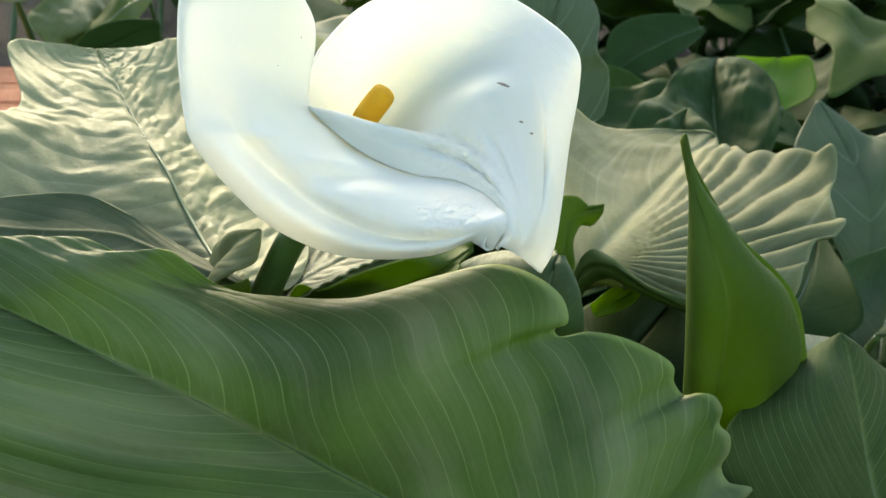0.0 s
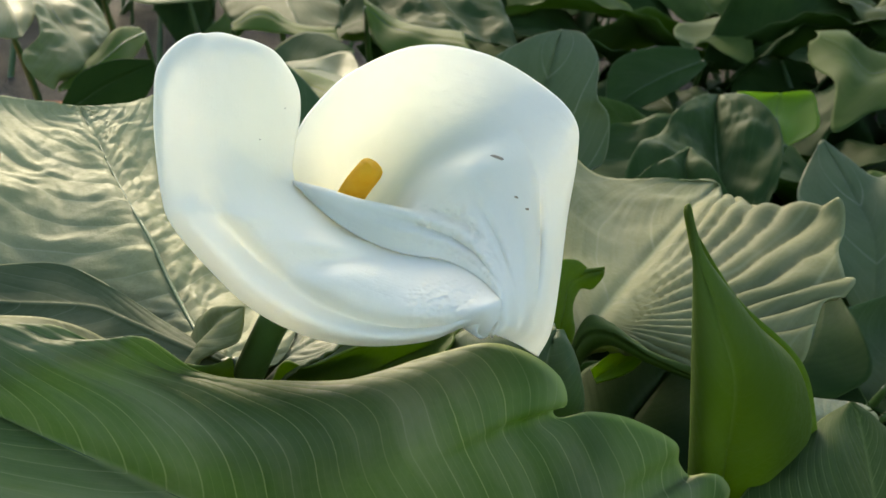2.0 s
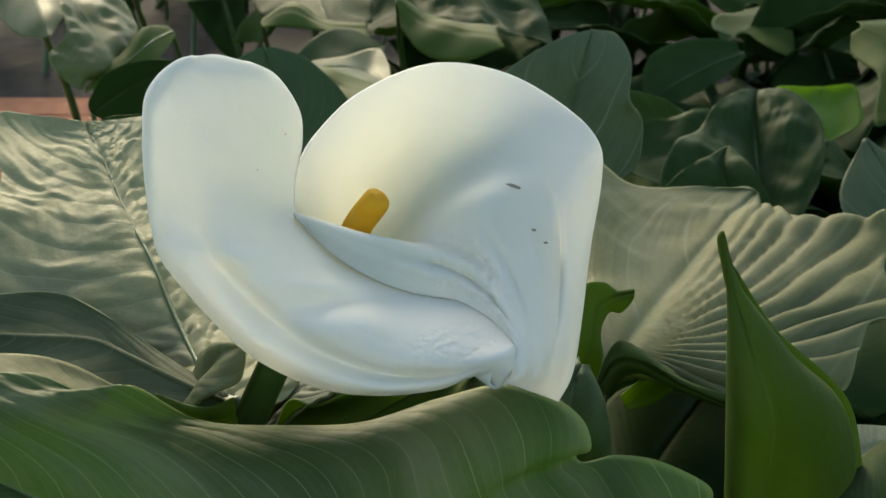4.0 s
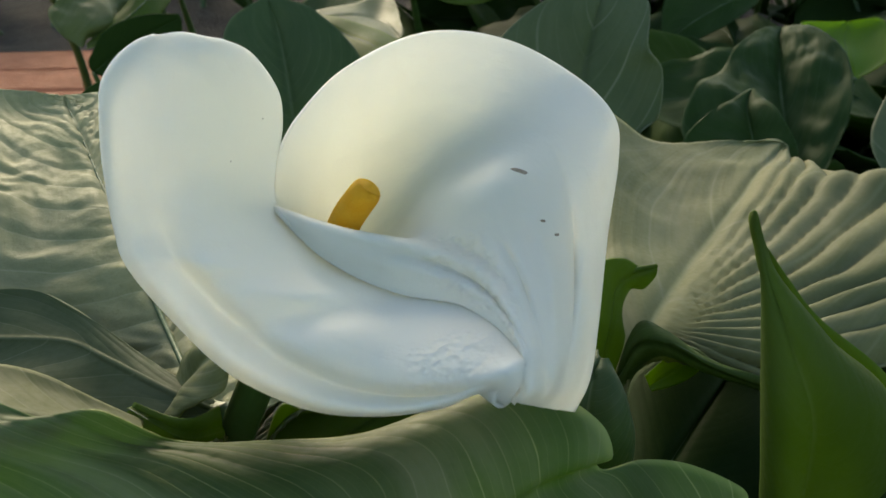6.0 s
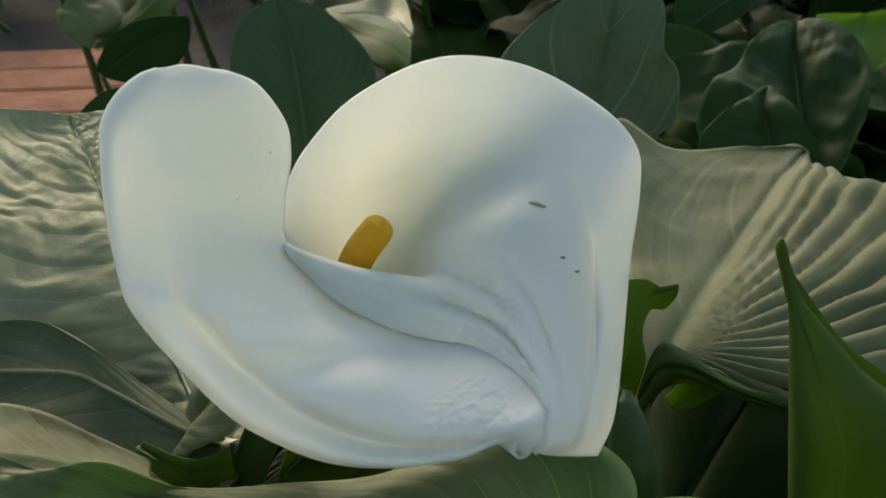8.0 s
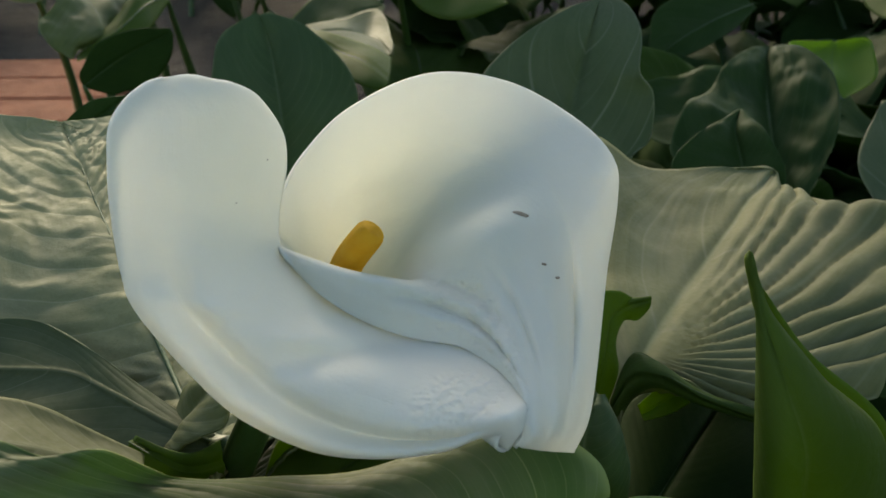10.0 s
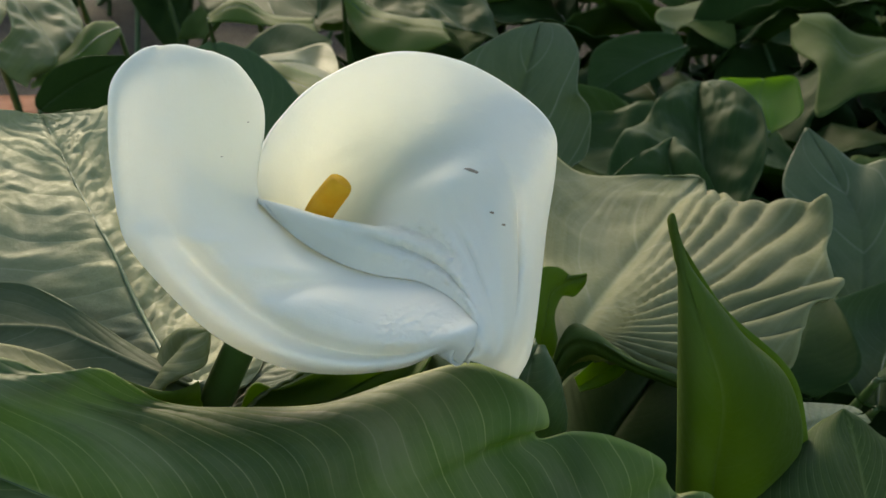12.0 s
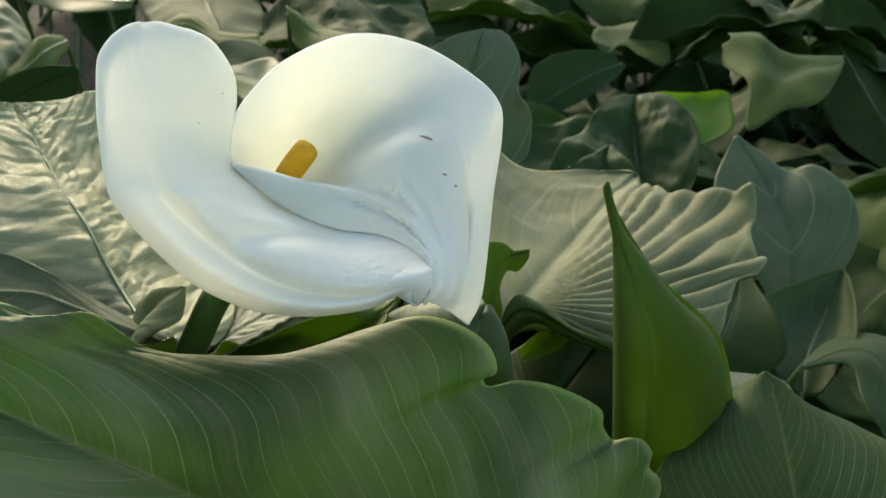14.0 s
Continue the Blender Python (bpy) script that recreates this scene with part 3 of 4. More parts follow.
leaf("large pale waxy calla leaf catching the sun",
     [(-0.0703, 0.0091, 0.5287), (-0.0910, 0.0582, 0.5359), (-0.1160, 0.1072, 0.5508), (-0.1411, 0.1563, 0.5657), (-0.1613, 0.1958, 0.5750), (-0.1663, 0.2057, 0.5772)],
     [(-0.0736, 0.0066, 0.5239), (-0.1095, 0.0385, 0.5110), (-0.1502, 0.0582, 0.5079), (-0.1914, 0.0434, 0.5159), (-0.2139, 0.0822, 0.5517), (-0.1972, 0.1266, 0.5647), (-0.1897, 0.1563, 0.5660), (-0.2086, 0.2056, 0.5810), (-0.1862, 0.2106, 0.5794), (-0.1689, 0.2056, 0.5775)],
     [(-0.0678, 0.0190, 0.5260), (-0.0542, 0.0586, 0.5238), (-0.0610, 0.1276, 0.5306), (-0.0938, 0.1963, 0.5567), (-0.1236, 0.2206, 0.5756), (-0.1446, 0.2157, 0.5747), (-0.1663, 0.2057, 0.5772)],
     LEAF_WAXY_LIT, cup=0.18, seed=2, nu=190, nv=130, pleat=-0.00025, vein_count=18, lean=(0.15, 1.0), crinkle=0.0017, crumple=0.0014, stalk=[(-0.0772, 0.0500, 0.5098), (-0.10, 0.09, 0.25), (-0.09, 0.1, -0.02)])
# rim of the same leaf, sunlit tone given by a paler colour than the hollow
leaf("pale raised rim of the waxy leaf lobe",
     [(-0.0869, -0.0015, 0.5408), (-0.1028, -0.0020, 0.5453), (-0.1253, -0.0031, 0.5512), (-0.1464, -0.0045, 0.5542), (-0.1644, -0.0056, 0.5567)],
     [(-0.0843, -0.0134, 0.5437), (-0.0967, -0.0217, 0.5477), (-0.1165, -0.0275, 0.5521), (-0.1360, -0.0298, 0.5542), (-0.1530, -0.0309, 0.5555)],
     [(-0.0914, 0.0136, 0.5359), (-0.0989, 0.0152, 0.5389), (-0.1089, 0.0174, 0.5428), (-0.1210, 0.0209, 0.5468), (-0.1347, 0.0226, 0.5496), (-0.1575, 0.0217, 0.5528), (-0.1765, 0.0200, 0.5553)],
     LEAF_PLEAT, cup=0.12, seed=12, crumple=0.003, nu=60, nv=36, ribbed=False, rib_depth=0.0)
# same waxy leaf where it dips; the shade comes from the darker copy
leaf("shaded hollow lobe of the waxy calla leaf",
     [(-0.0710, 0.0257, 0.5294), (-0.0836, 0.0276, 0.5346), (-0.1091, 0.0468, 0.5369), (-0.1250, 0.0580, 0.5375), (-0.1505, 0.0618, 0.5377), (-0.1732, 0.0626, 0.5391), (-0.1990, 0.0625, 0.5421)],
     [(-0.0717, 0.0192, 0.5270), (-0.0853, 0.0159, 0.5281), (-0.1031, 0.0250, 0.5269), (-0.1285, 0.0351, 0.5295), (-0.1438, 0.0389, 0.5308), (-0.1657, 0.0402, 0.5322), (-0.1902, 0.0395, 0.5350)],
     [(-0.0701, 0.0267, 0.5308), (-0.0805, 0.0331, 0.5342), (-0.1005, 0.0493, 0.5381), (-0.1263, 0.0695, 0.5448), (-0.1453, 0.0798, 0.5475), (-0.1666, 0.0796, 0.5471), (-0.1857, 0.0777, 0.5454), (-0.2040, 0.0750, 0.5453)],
     LEAF_WAXY_SHADED, cup=0.0, seed=24, nu=90, nv=60, crumple=0.003, rib_depth=-0.0012, ribbed=False, stalk=[(-0.0710, 0.0257, 0.5294), (-0.09, 0.06, 0.3), (-0.08, 0.07, -0.02)])
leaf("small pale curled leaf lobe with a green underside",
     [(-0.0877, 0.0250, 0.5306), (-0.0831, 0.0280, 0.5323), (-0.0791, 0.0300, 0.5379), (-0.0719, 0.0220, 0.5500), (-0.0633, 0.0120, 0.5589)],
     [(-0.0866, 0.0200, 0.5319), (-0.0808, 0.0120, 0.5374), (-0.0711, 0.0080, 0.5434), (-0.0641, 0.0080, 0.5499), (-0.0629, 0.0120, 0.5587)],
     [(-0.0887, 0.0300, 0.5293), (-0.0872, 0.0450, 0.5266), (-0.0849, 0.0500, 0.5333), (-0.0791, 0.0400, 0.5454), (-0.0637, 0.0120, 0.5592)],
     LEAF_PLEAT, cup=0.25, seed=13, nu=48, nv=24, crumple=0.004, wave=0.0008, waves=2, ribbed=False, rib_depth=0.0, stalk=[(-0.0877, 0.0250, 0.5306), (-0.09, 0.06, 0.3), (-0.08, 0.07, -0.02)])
leaf("bright green curled leaf margin beside the stem",
     [(-0.0960, 0.0200, 0.5364), (-0.0848, 0.0120, 0.5354), (-0.0769, 0.0100, 0.5341), (-0.0693, 0.0150, 0.5320)],
     [(-0.0981, 0.0200, 0.5342), (-0.0879, 0.0150, 0.5280), (-0.0797, 0.0200, 0.5209), (-0.0727, 0.0300, 0.5157)],
     [(-0.0948, 0.0200, 0.5381), (-0.0836, 0.0120, 0.5383), (-0.0752, 0.0080, 0.5401), (-0.0693, 0.0150, 0.5394)],
     LEAF_YOUNG, cup=0.2, seed=14, nu=32, nv=20)
leaf("grey-green wrinkled leaf behind the stem",
     [(-0.0682, 0.0320, 0.5123), (-0.0587, 0.0420, 0.5219), (-0.0487, 0.0570, 0.5250), (-0.0301, 0.0820, 0.5253)],
     [(-0.0702, 0.0320, 0.5123), (-0.0681, 0.0570, 0.5183), (-0.0612, 0.0820, 0.5233), (-0.0359, 0.1020, 0.5242)],
     [(-0.0613, 0.0270, 0.5148), (-0.0506, 0.0270, 0.5269), (-0.0369, 0.0320, 0.5320), (-0.0246, 0.0620, 0.5270)],
     LEAF_WAXY_DULL, cup=0.1, seed=15, pleat=0.0008, vein_count=9, crumple=0.002, nu=72, nv=40)
leaf("glossy green leaf with a turned margin under the bloom",
     [(-0.0607, 0.0200, 0.5096), (-0.0436, 0.0300, 0.5141), (-0.0200, 0.0505, 0.5187), (0.0033, 0.0629, 0.5248), (0.0120, 0.0732, 0.5270)],
     [(-0.0624, 0.0250, 0.5091), (-0.0548, 0.0300, 0.5292), (-0.0456, 0.0280, 0.5292), (-0.0320, 0.0283, 0.5355), (-0.0150, 0.0430, 0.5348), (0.0012, 0.0819, 0.5257), (0.0120, 0.0732, 0.5293)],
     [(-0.0582, 0.0150, 0.5078), (-0.0304, 0.0139, 0.5126), (-0.0111, 0.0298, 0.5155), (0.0054, 0.0530, 0.5247), (0.0065, 0.0631, 0.5251), (0.0120, 0.0732, 0.5258)],
     LEAF_YOUNG, cup=0.15, seed=16, nu=56, nv=28)
leaf("blue-green leaf under the tip of the bloom",
     [(0.0355, 0.0340, 0.4905), (0.0379, 0.0287, 0.5117), (0.0397, 0.0285, 0.5274), (0.0419, 0.0334, 0.5361), (0.0433, 0.0383, 0.5382)],
     [(0.0130, 0.0540, 0.4796), (0.0025, 0.0587, 0.5015), (0.0050, 0.0634, 0.5206), (0.0219, 0.0583, 0.5320), (0.0427, 0.0433, 0.5383)],
     [(0.0500, 0.0340, 0.4903), (0.0529, 0.0337, 0.5112), (0.0513, 0.0336, 0.5226), (0.0493, 0.0355, 0.5294), (0.0453, 0.0383, 0.5382)],
     LEAF_TEAL, cup=-0.15, seed=17, nu=56, nv=28, crumple=0.002)
leaf("twisted bright green leaf tip",
     [(0.0488, 0.1200, 0.4864), (0.0537, 0.1250, 0.5053), (0.0559, 0.1300, 0.5163), (0.0617, 0.1350, 0.5194), (0.0723, 0.1370, 0.5216)],
     [(0.0439, 0.1200, 0.4865), (0.0472, 0.1200, 0.5128), (0.0497, 0.1250, 0.5287), (0.0585, 0.1300, 0.5292), (0.0665, 0.1400, 0.5205), (0.0723, 0.1370, 0.5227)],
     [(0.0537, 0.1200, 0.4836), (0.0588, 0.1300, 0.4950), (0.0576, 0.1350, 0.5036), (0.0618, 0.1400, 0.5116), (0.0675, 0.1420, 0.5112), (0.0717, 0.1370, 0.5179)],
     LEAF_YOUNG, cup=-0.2, seed=18, nu=48, nv=20)
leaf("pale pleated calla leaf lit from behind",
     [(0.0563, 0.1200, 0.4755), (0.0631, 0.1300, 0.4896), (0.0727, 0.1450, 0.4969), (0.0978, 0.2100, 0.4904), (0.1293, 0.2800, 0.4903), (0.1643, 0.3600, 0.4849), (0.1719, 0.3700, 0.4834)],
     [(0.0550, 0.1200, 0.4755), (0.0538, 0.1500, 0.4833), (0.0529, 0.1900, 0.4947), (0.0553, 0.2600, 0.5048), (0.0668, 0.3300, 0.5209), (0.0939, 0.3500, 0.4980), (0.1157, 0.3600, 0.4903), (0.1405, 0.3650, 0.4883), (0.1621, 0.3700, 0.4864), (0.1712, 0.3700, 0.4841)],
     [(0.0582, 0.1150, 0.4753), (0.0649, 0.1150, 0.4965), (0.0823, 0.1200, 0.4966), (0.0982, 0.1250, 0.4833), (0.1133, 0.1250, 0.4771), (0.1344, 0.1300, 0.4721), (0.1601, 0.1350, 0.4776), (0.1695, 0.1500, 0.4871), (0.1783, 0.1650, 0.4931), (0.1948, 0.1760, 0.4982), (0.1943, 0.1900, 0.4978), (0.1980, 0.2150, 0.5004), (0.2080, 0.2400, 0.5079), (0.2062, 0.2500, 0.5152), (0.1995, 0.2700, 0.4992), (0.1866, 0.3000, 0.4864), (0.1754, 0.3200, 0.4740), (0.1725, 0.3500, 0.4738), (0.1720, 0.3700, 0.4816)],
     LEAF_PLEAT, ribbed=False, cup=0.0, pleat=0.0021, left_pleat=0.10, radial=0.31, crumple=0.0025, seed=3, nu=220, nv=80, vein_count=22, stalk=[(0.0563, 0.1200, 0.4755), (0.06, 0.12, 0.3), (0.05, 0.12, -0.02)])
leaf("curled dark green underside of the pleated leaf margin",
     [(0.0561, 0.1200, 0.4836), (0.0619, 0.1100, 0.5014), (0.0706, 0.1050, 0.5056), (0.0882, 0.1100, 0.4932), (0.1111, 0.1200, 0.4779)],
     [(0.0577, 0.1250, 0.4866), (0.0646, 0.1250, 0.5038), (0.0723, 0.1150, 0.5063), (0.0889, 0.1150, 0.4935), (0.1108, 0.1200, 0.4823)],
     [(0.0563, 0.1200, 0.4728), (0.0639, 0.1150, 0.4917), (0.0745, 0.1150, 0.4963), (0.0897, 0.1180, 0.4868), (0.1122, 0.1250, 0.4744)],
     LEAF_MID, cup=-0.2, seed=19, nu=48, nv=16)
leaf("small young leaf glowing in the shade",
     [(0.0715, 0.1500, 0.4626), (0.0804, 0.1480, 0.4700), (0.0873, 0.1500, 0.4729), (0.0944, 0.1520, 0.4764)],
     [(0.0698, 0.1500, 0.4671), (0.0782, 0.1520, 0.4740), (0.0866, 0.1550, 0.4759), (0.0943, 0.1550, 0.4762)],
     [(0.0723, 0.1480, 0.4615), (0.0813, 0.1440, 0.4663), (0.0894, 0.1460, 0.4700), (0.0952, 0.1500, 0.4755)],
     LEAF_BRIGHT, cup=0.15, seed=20, nu=32, nv=16)
# shade of the gap put into this leaf's dark colour
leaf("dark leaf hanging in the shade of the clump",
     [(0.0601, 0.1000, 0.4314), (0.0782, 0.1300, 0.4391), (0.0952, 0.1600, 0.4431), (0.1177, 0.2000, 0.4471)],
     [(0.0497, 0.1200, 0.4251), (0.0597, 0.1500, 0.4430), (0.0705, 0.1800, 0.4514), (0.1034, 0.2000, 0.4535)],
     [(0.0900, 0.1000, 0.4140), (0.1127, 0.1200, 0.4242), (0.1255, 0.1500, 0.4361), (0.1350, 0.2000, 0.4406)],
     LEAF_SHADED, cup=-0.15, seed=21, nu=40, nv=28)
leaf("upright rolled young leaf with a thin pointed tip",
     [(0.1122, 0.0629, 0.4312), (0.1081, 0.0412, 0.4729), (0.1062, 0.0282, 0.5041), (0.1034, 0.0193, 0.5290), (0.0961, 0.0200, 0.5508), (0.0901, 0.0270, 0.5674), (0.0881, 0.0310, 0.5777), (0.0862, 0.0340, 0.5867)],
     [(0.1014, 0.0679, 0.4281), (0.0967, 0.0532, 0.4663), (0.0939, 0.0442, 0.4962), (0.0914, 0.0353, 0.5218), (0.0899, 0.0320, 0.5460), (0.0890, 0.0320, 0.5668), (0.0881, 0.0330, 0.5771), (0.0860, 0.0340, 0.5867)],
     [(0.1210, 0.0730, 0.4362), (0.1308, 0.0632, 0.4628), (0.1420, 0.0555, 0.4856), (0.1323, 0.0450, 0.5187), (0.1113, 0.0380, 0.5431), (0.0940, 0.0330, 0.5658), (0.0889, 0.0330, 0.5773), (0.0864, 0.0340, 0.5867)],
     LEAF_YOUNG, cup=-0.35, ribbed=False, seed=4, nu=80, nv=32, name="rolled_leaf", stalk=[(0.1079, 0.0500, 0.4392), (0.12, 0.06, 0.3), (0.1, 0.07, -0.02)])
leaf("inner wrap of the rolled young leaf",
     [(0.1352, 0.0782, 0.4524), (0.1261, 0.0636, 0.5017), (0.1066, 0.0500, 0.5411), (0.0960, 0.0420, 0.5610), (0.0900, 0.0360, 0.5750)],
     [(0.1231, 0.0832, 0.4497), (0.1176, 0.0656, 0.5008), (0.1027, 0.0520, 0.5403), (0.0948, 0.0430, 0.5607), (0.0898, 0.0360, 0.5750)],
     [(0.1553, 0.0820, 0.4693), (0.1396, 0.0626, 0.5120), (0.1116, 0.0520, 0.5422), (0.1001, 0.0440, 0.5588), (0.0902, 0.0360, 0.5750)],
     LEAF_YOUNG, cup=-0.2, ribbed=False, seed=22, nu=40, nv=16, name="rolled_leaf")
leaf("broad green leaf with a pointed crest",
     [(0.1869, 0.0333, 0.4003), (0.1795, 0.0471, 0.4269), (0.1747, 0.0648, 0.4514), (0.1728, 0.0843, 0.4679), (0.1715, 0.0957, 0.4785)],
     [(0.1054, 0.0167, 0.4105), (0.1005, 0.0224, 0.4433), (0.1098, 0.0320, 0.4685), (0.1317, 0.0562, 0.4727), (0.1577, 0.0909, 0.4720), (0.1712, 0.0957, 0.4785)],
     [(0.2628, 0.0587, 0.4013), (0.2789, 0.1093, 0.3975), (0.2740, 0.1497, 0.3987), (0.2478, 0.1600, 0.4107), (0.2079, 0.1353, 0.4396), (0.1719, 0.0957, 0.4785)],
     LEAF_CREST, cup=-0.12, rib_depth=0.0008, seed=5, nu=72, nv=56, stalk=[(0.1748, 0.0050, 0.4210), (0.17, -0.04, 0.2), (0.16, 0.02, -0.02)])
# sunlit edge, its light given by the pale lit copy of the waxy leaf
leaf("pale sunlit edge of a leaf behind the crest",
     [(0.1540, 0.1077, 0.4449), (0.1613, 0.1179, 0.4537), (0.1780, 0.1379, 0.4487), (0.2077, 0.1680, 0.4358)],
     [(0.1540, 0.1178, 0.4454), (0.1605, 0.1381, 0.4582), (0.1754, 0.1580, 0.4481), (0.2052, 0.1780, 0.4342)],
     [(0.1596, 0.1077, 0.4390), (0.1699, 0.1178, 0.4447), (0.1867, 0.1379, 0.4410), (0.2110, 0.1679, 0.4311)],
     LEAF_WAXY_LIT, seed=23, nu=24, nv=16)

# ---- leaves further back ----
leaf("tall dark green leaf standing behind the bloom",
     [(0.0479, 0.4200, 0.4071), (0.0578, 0.4500, 0.4544), (0.0678, 0.4800, 0.4992), (0.0788, 0.5000, 0.5331), (0.0860, 0.5200, 0.5496)],
     [(0.0306, 0.4200, 0.4079), (0.0059, 0.4200, 0.4684), (0.0012, 0.4400, 0.5079), (0.0265, 0.4700, 0.5331), (0.0596, 0.5000, 0.5468), (0.0853, 0.5200, 0.5497)],
     [(0.0728, 0.4300, 0.4013), (0.1006, 0.4600, 0.4596), (0.1144, 0.4700, 0.4703), (0.1169, 0.4800, 0.4965), (0.1081, 0.4800, 0.5115), (0.1105, 0.5000, 0.5313), (0.1021, 0.5200, 0.5451), (0.0868, 0.5200, 0.5496)],
     LEAF_WAXY_DULL, cup=-0.12, ribbed=False, seed=30, nu=56, nv=40)
leaf("crumpled glossy leaf with a notched pale margin",
     [(0.2906, 0.8250, 0.2556), (0.2989, 0.8970, 0.2720), (0.3022, 0.9690, 0.3118), (0.3115, 1.0410, 0.3432), (0.3236, 1.0890, 0.3572)],
     [(0.2798, 0.8010, 0.2592), (0.2326, 0.8250, 0.2866), (0.1877, 0.8730, 0.3127), (0.2075, 0.9210, 0.3494), (0.2410, 0.9810, 0.3444), (0.2618, 1.0170, 0.3600), (0.2957, 1.0650, 0.3637), (0.3228, 1.0890, 0.3600)],
     [(0.2968, 0.8250, 0.2495), (0.3283, 0.8730, 0.2801), (0.3604, 0.9210, 0.3194), (0.3730, 0.9930, 0.3487), (0.3614, 1.0410, 0.3622), (0.3437, 1.0770, 0.3626), (0.3241, 1.0890, 0.3586)],
     LEAF_SEA, cup=-0.30, seed=31, nu=64, nv=48, crumple=0.008, crinkle=0.0015)
leaf("folded crumpled leaf in front of the notched one",
     [(0.2376, 0.7410, 0.3172), (0.2348, 0.7770, 0.3437), (0.2328, 0.8010, 0.3642), (0.2420, 0.8250, 0.3727)],
     [(0.2170, 0.7410, 0.3119), (0.1705, 0.7530, 0.3416), (0.1940, 0.7770, 0.3666), (0.2393, 0.8250, 0.3728)],
     [(0.2640, 0.7410, 0.3112), (0.2699, 0.7530, 0.3401), (0.2575, 0.7770, 0.3656), (0.2448, 0.8250, 0.3727)],
     LEAF_SEA, cup=-0.3, seed=32, nu=40, nv=32, crumple=0.006)
leaf("bright yellow-green young leaf glowing against the sun",
     [(0.4105, 1.1000, 0.2941), (0.4097, 1.1300, 0.3117), (0.4153, 1.1700, 0.3224), (0.4254, 1.2000, 0.3328)],
     [(0.4003, 1.1000, 0.2942), (0.3830, 1.1200, 0.3183), (0.3705, 1.1600, 0.3328), (0.3675, 1.1800, 0.3386), (0.4217, 1.2000, 0.3343)],
     [(0.4138, 1.1000, 0.2940), (0.4560, 1.1300, 0.3061), (0.4656, 1.1700, 0.3217), (0.4641, 1.2000, 0.3359), (0.4288, 1.2000, 0.3342)],
     LEAF_BRIGHT, cup=0.15, seed=33, nu=32, nv=24)
leaf("broad dull leaf with a pale sunlit margin",
     [(0.3659, 0.6200, 0.2729), (0.3753, 0.6440, 0.3113), (0.3762, 0.6720, 0.3440), (0.3656, 0.7120, 0.3690), (0.3481, 0.7520, 0.4015)],
     [(0.3609, 0.6200, 0.2730), (0.3374, 0.6360, 0.3102), (0.3238, 0.6680, 0.3415), (0.3173, 0.7080, 0.3661), (0.3460, 0.7520, 0.4005)],
     [(0.3761, 0.6200, 0.2725), (0.4220, 0.6440, 0.3045), (0.4427, 0.6680, 0.3381), (0.4353, 0.6920, 0.3681), (0.4134, 0.7160, 0.3818), (0.3901, 0.7240, 0.3746), (0.3671, 0.7400, 0.3891), (0.3491, 0.7520, 0.4015)],
     LEAF_WAXY_DULL, cup=-0.1, ribbed=False, seed=34, nu=48, nv=36)
leaf("green leaf low in the clump with a grey sheen",
     [(0.3125, 0.4200, 0.2983), (0.3361, 0.4800, 0.3058), (0.3696, 0.5400, 0.3121), (0.4041, 0.6000, 0.3232)],
     [(0.2996, 0.4200, 0.3033), (0.2814, 0.4500, 0.3307), (0.2911, 0.5000, 0.3364), (0.3476, 0.5500, 0.3335), (0.4029, 0.6000, 0.3253)],
     [(0.3251, 0.4200, 0.2978), (0.3632, 0.4600, 0.3140), (0.3870, 0.5200, 0.3200), (0.4004, 0.5700, 0.3238), (0.4055, 0.6000, 0.3242)],
     LEAF_SEA, cup=0.12, seed=35, nu=40, nv=28)
leaf("green leaf behind the pleated one",
     [(0.2191, 0.3600, 0.3529), (0.2447, 0.4000, 0.3587), (0.2663, 0.4500, 0.3627), (0.2842, 0.5000, 0.3693)],
     [(0.1999, 0.3600, 0.3577), (0.2204, 0.4000, 0.3681), (0.2449, 0.4500, 0.3722), (0.2820, 0.5000, 0.3703)],
     [(0.2505, 0.3600, 0.3393), (0.2828, 0.3800, 0.3495), (0.2864, 0.4200, 0.3615), (0.2864, 0.5000, 0.3693)],
     LEAF_SHADED, seed=36, nu=32, nv=24)
leaf("drooping leaf with an arched pale margin",
     [(0.3029, 0.4000, 0.3308), (0.3424, 0.4300, 0.3264), (0.3640, 0.4200, 0.3235), (0.3664, 0.3800, 0.3077), (0.3556, 0.3400, 0.2949)],
     [(0.3100, 0.4200, 0.3255), (0.3529, 0.4800, 0.3147), (0.4011, 0.5000, 0.3088), (0.4218, 0.4500, 0.2979), (0.3771, 0.3600, 0.2828)],
     [(0.3031, 0.4000, 0.3286), (0.3310, 0.4100, 0.3272), (0.3398, 0.4000, 0.3251), (0.3335, 0.3600, 0.3192), (0.3432, 0.3300, 0.3010)],
     LEAF_SEA, seed=37, nu=40, nv=24)
leaf("narrow leaf drooping in the shade",
     [(0.4110, 1.6100, 0.2824), (0.3536, 1.5800, 0.2676), (0.2975, 1.5500, 0.2489), (0.2575, 1.5350, 0.2223)],
     [(0.4042, 1.6250, 0.2972), (0.3391, 1.6100, 0.3058), (0.2654, 1.5800, 0.2867), (0.2487, 1.5350, 0.2268)],
     [(0.4183, 1.6100, 0.2796), (0.3777, 1.5650, 0.2574), (0.3228, 1.5410, 0.2331), (0.2699, 1.5290, 0.2174)],
     LEAF_SEA, seed=38, nu=32, nv=20, cup=-0.15)
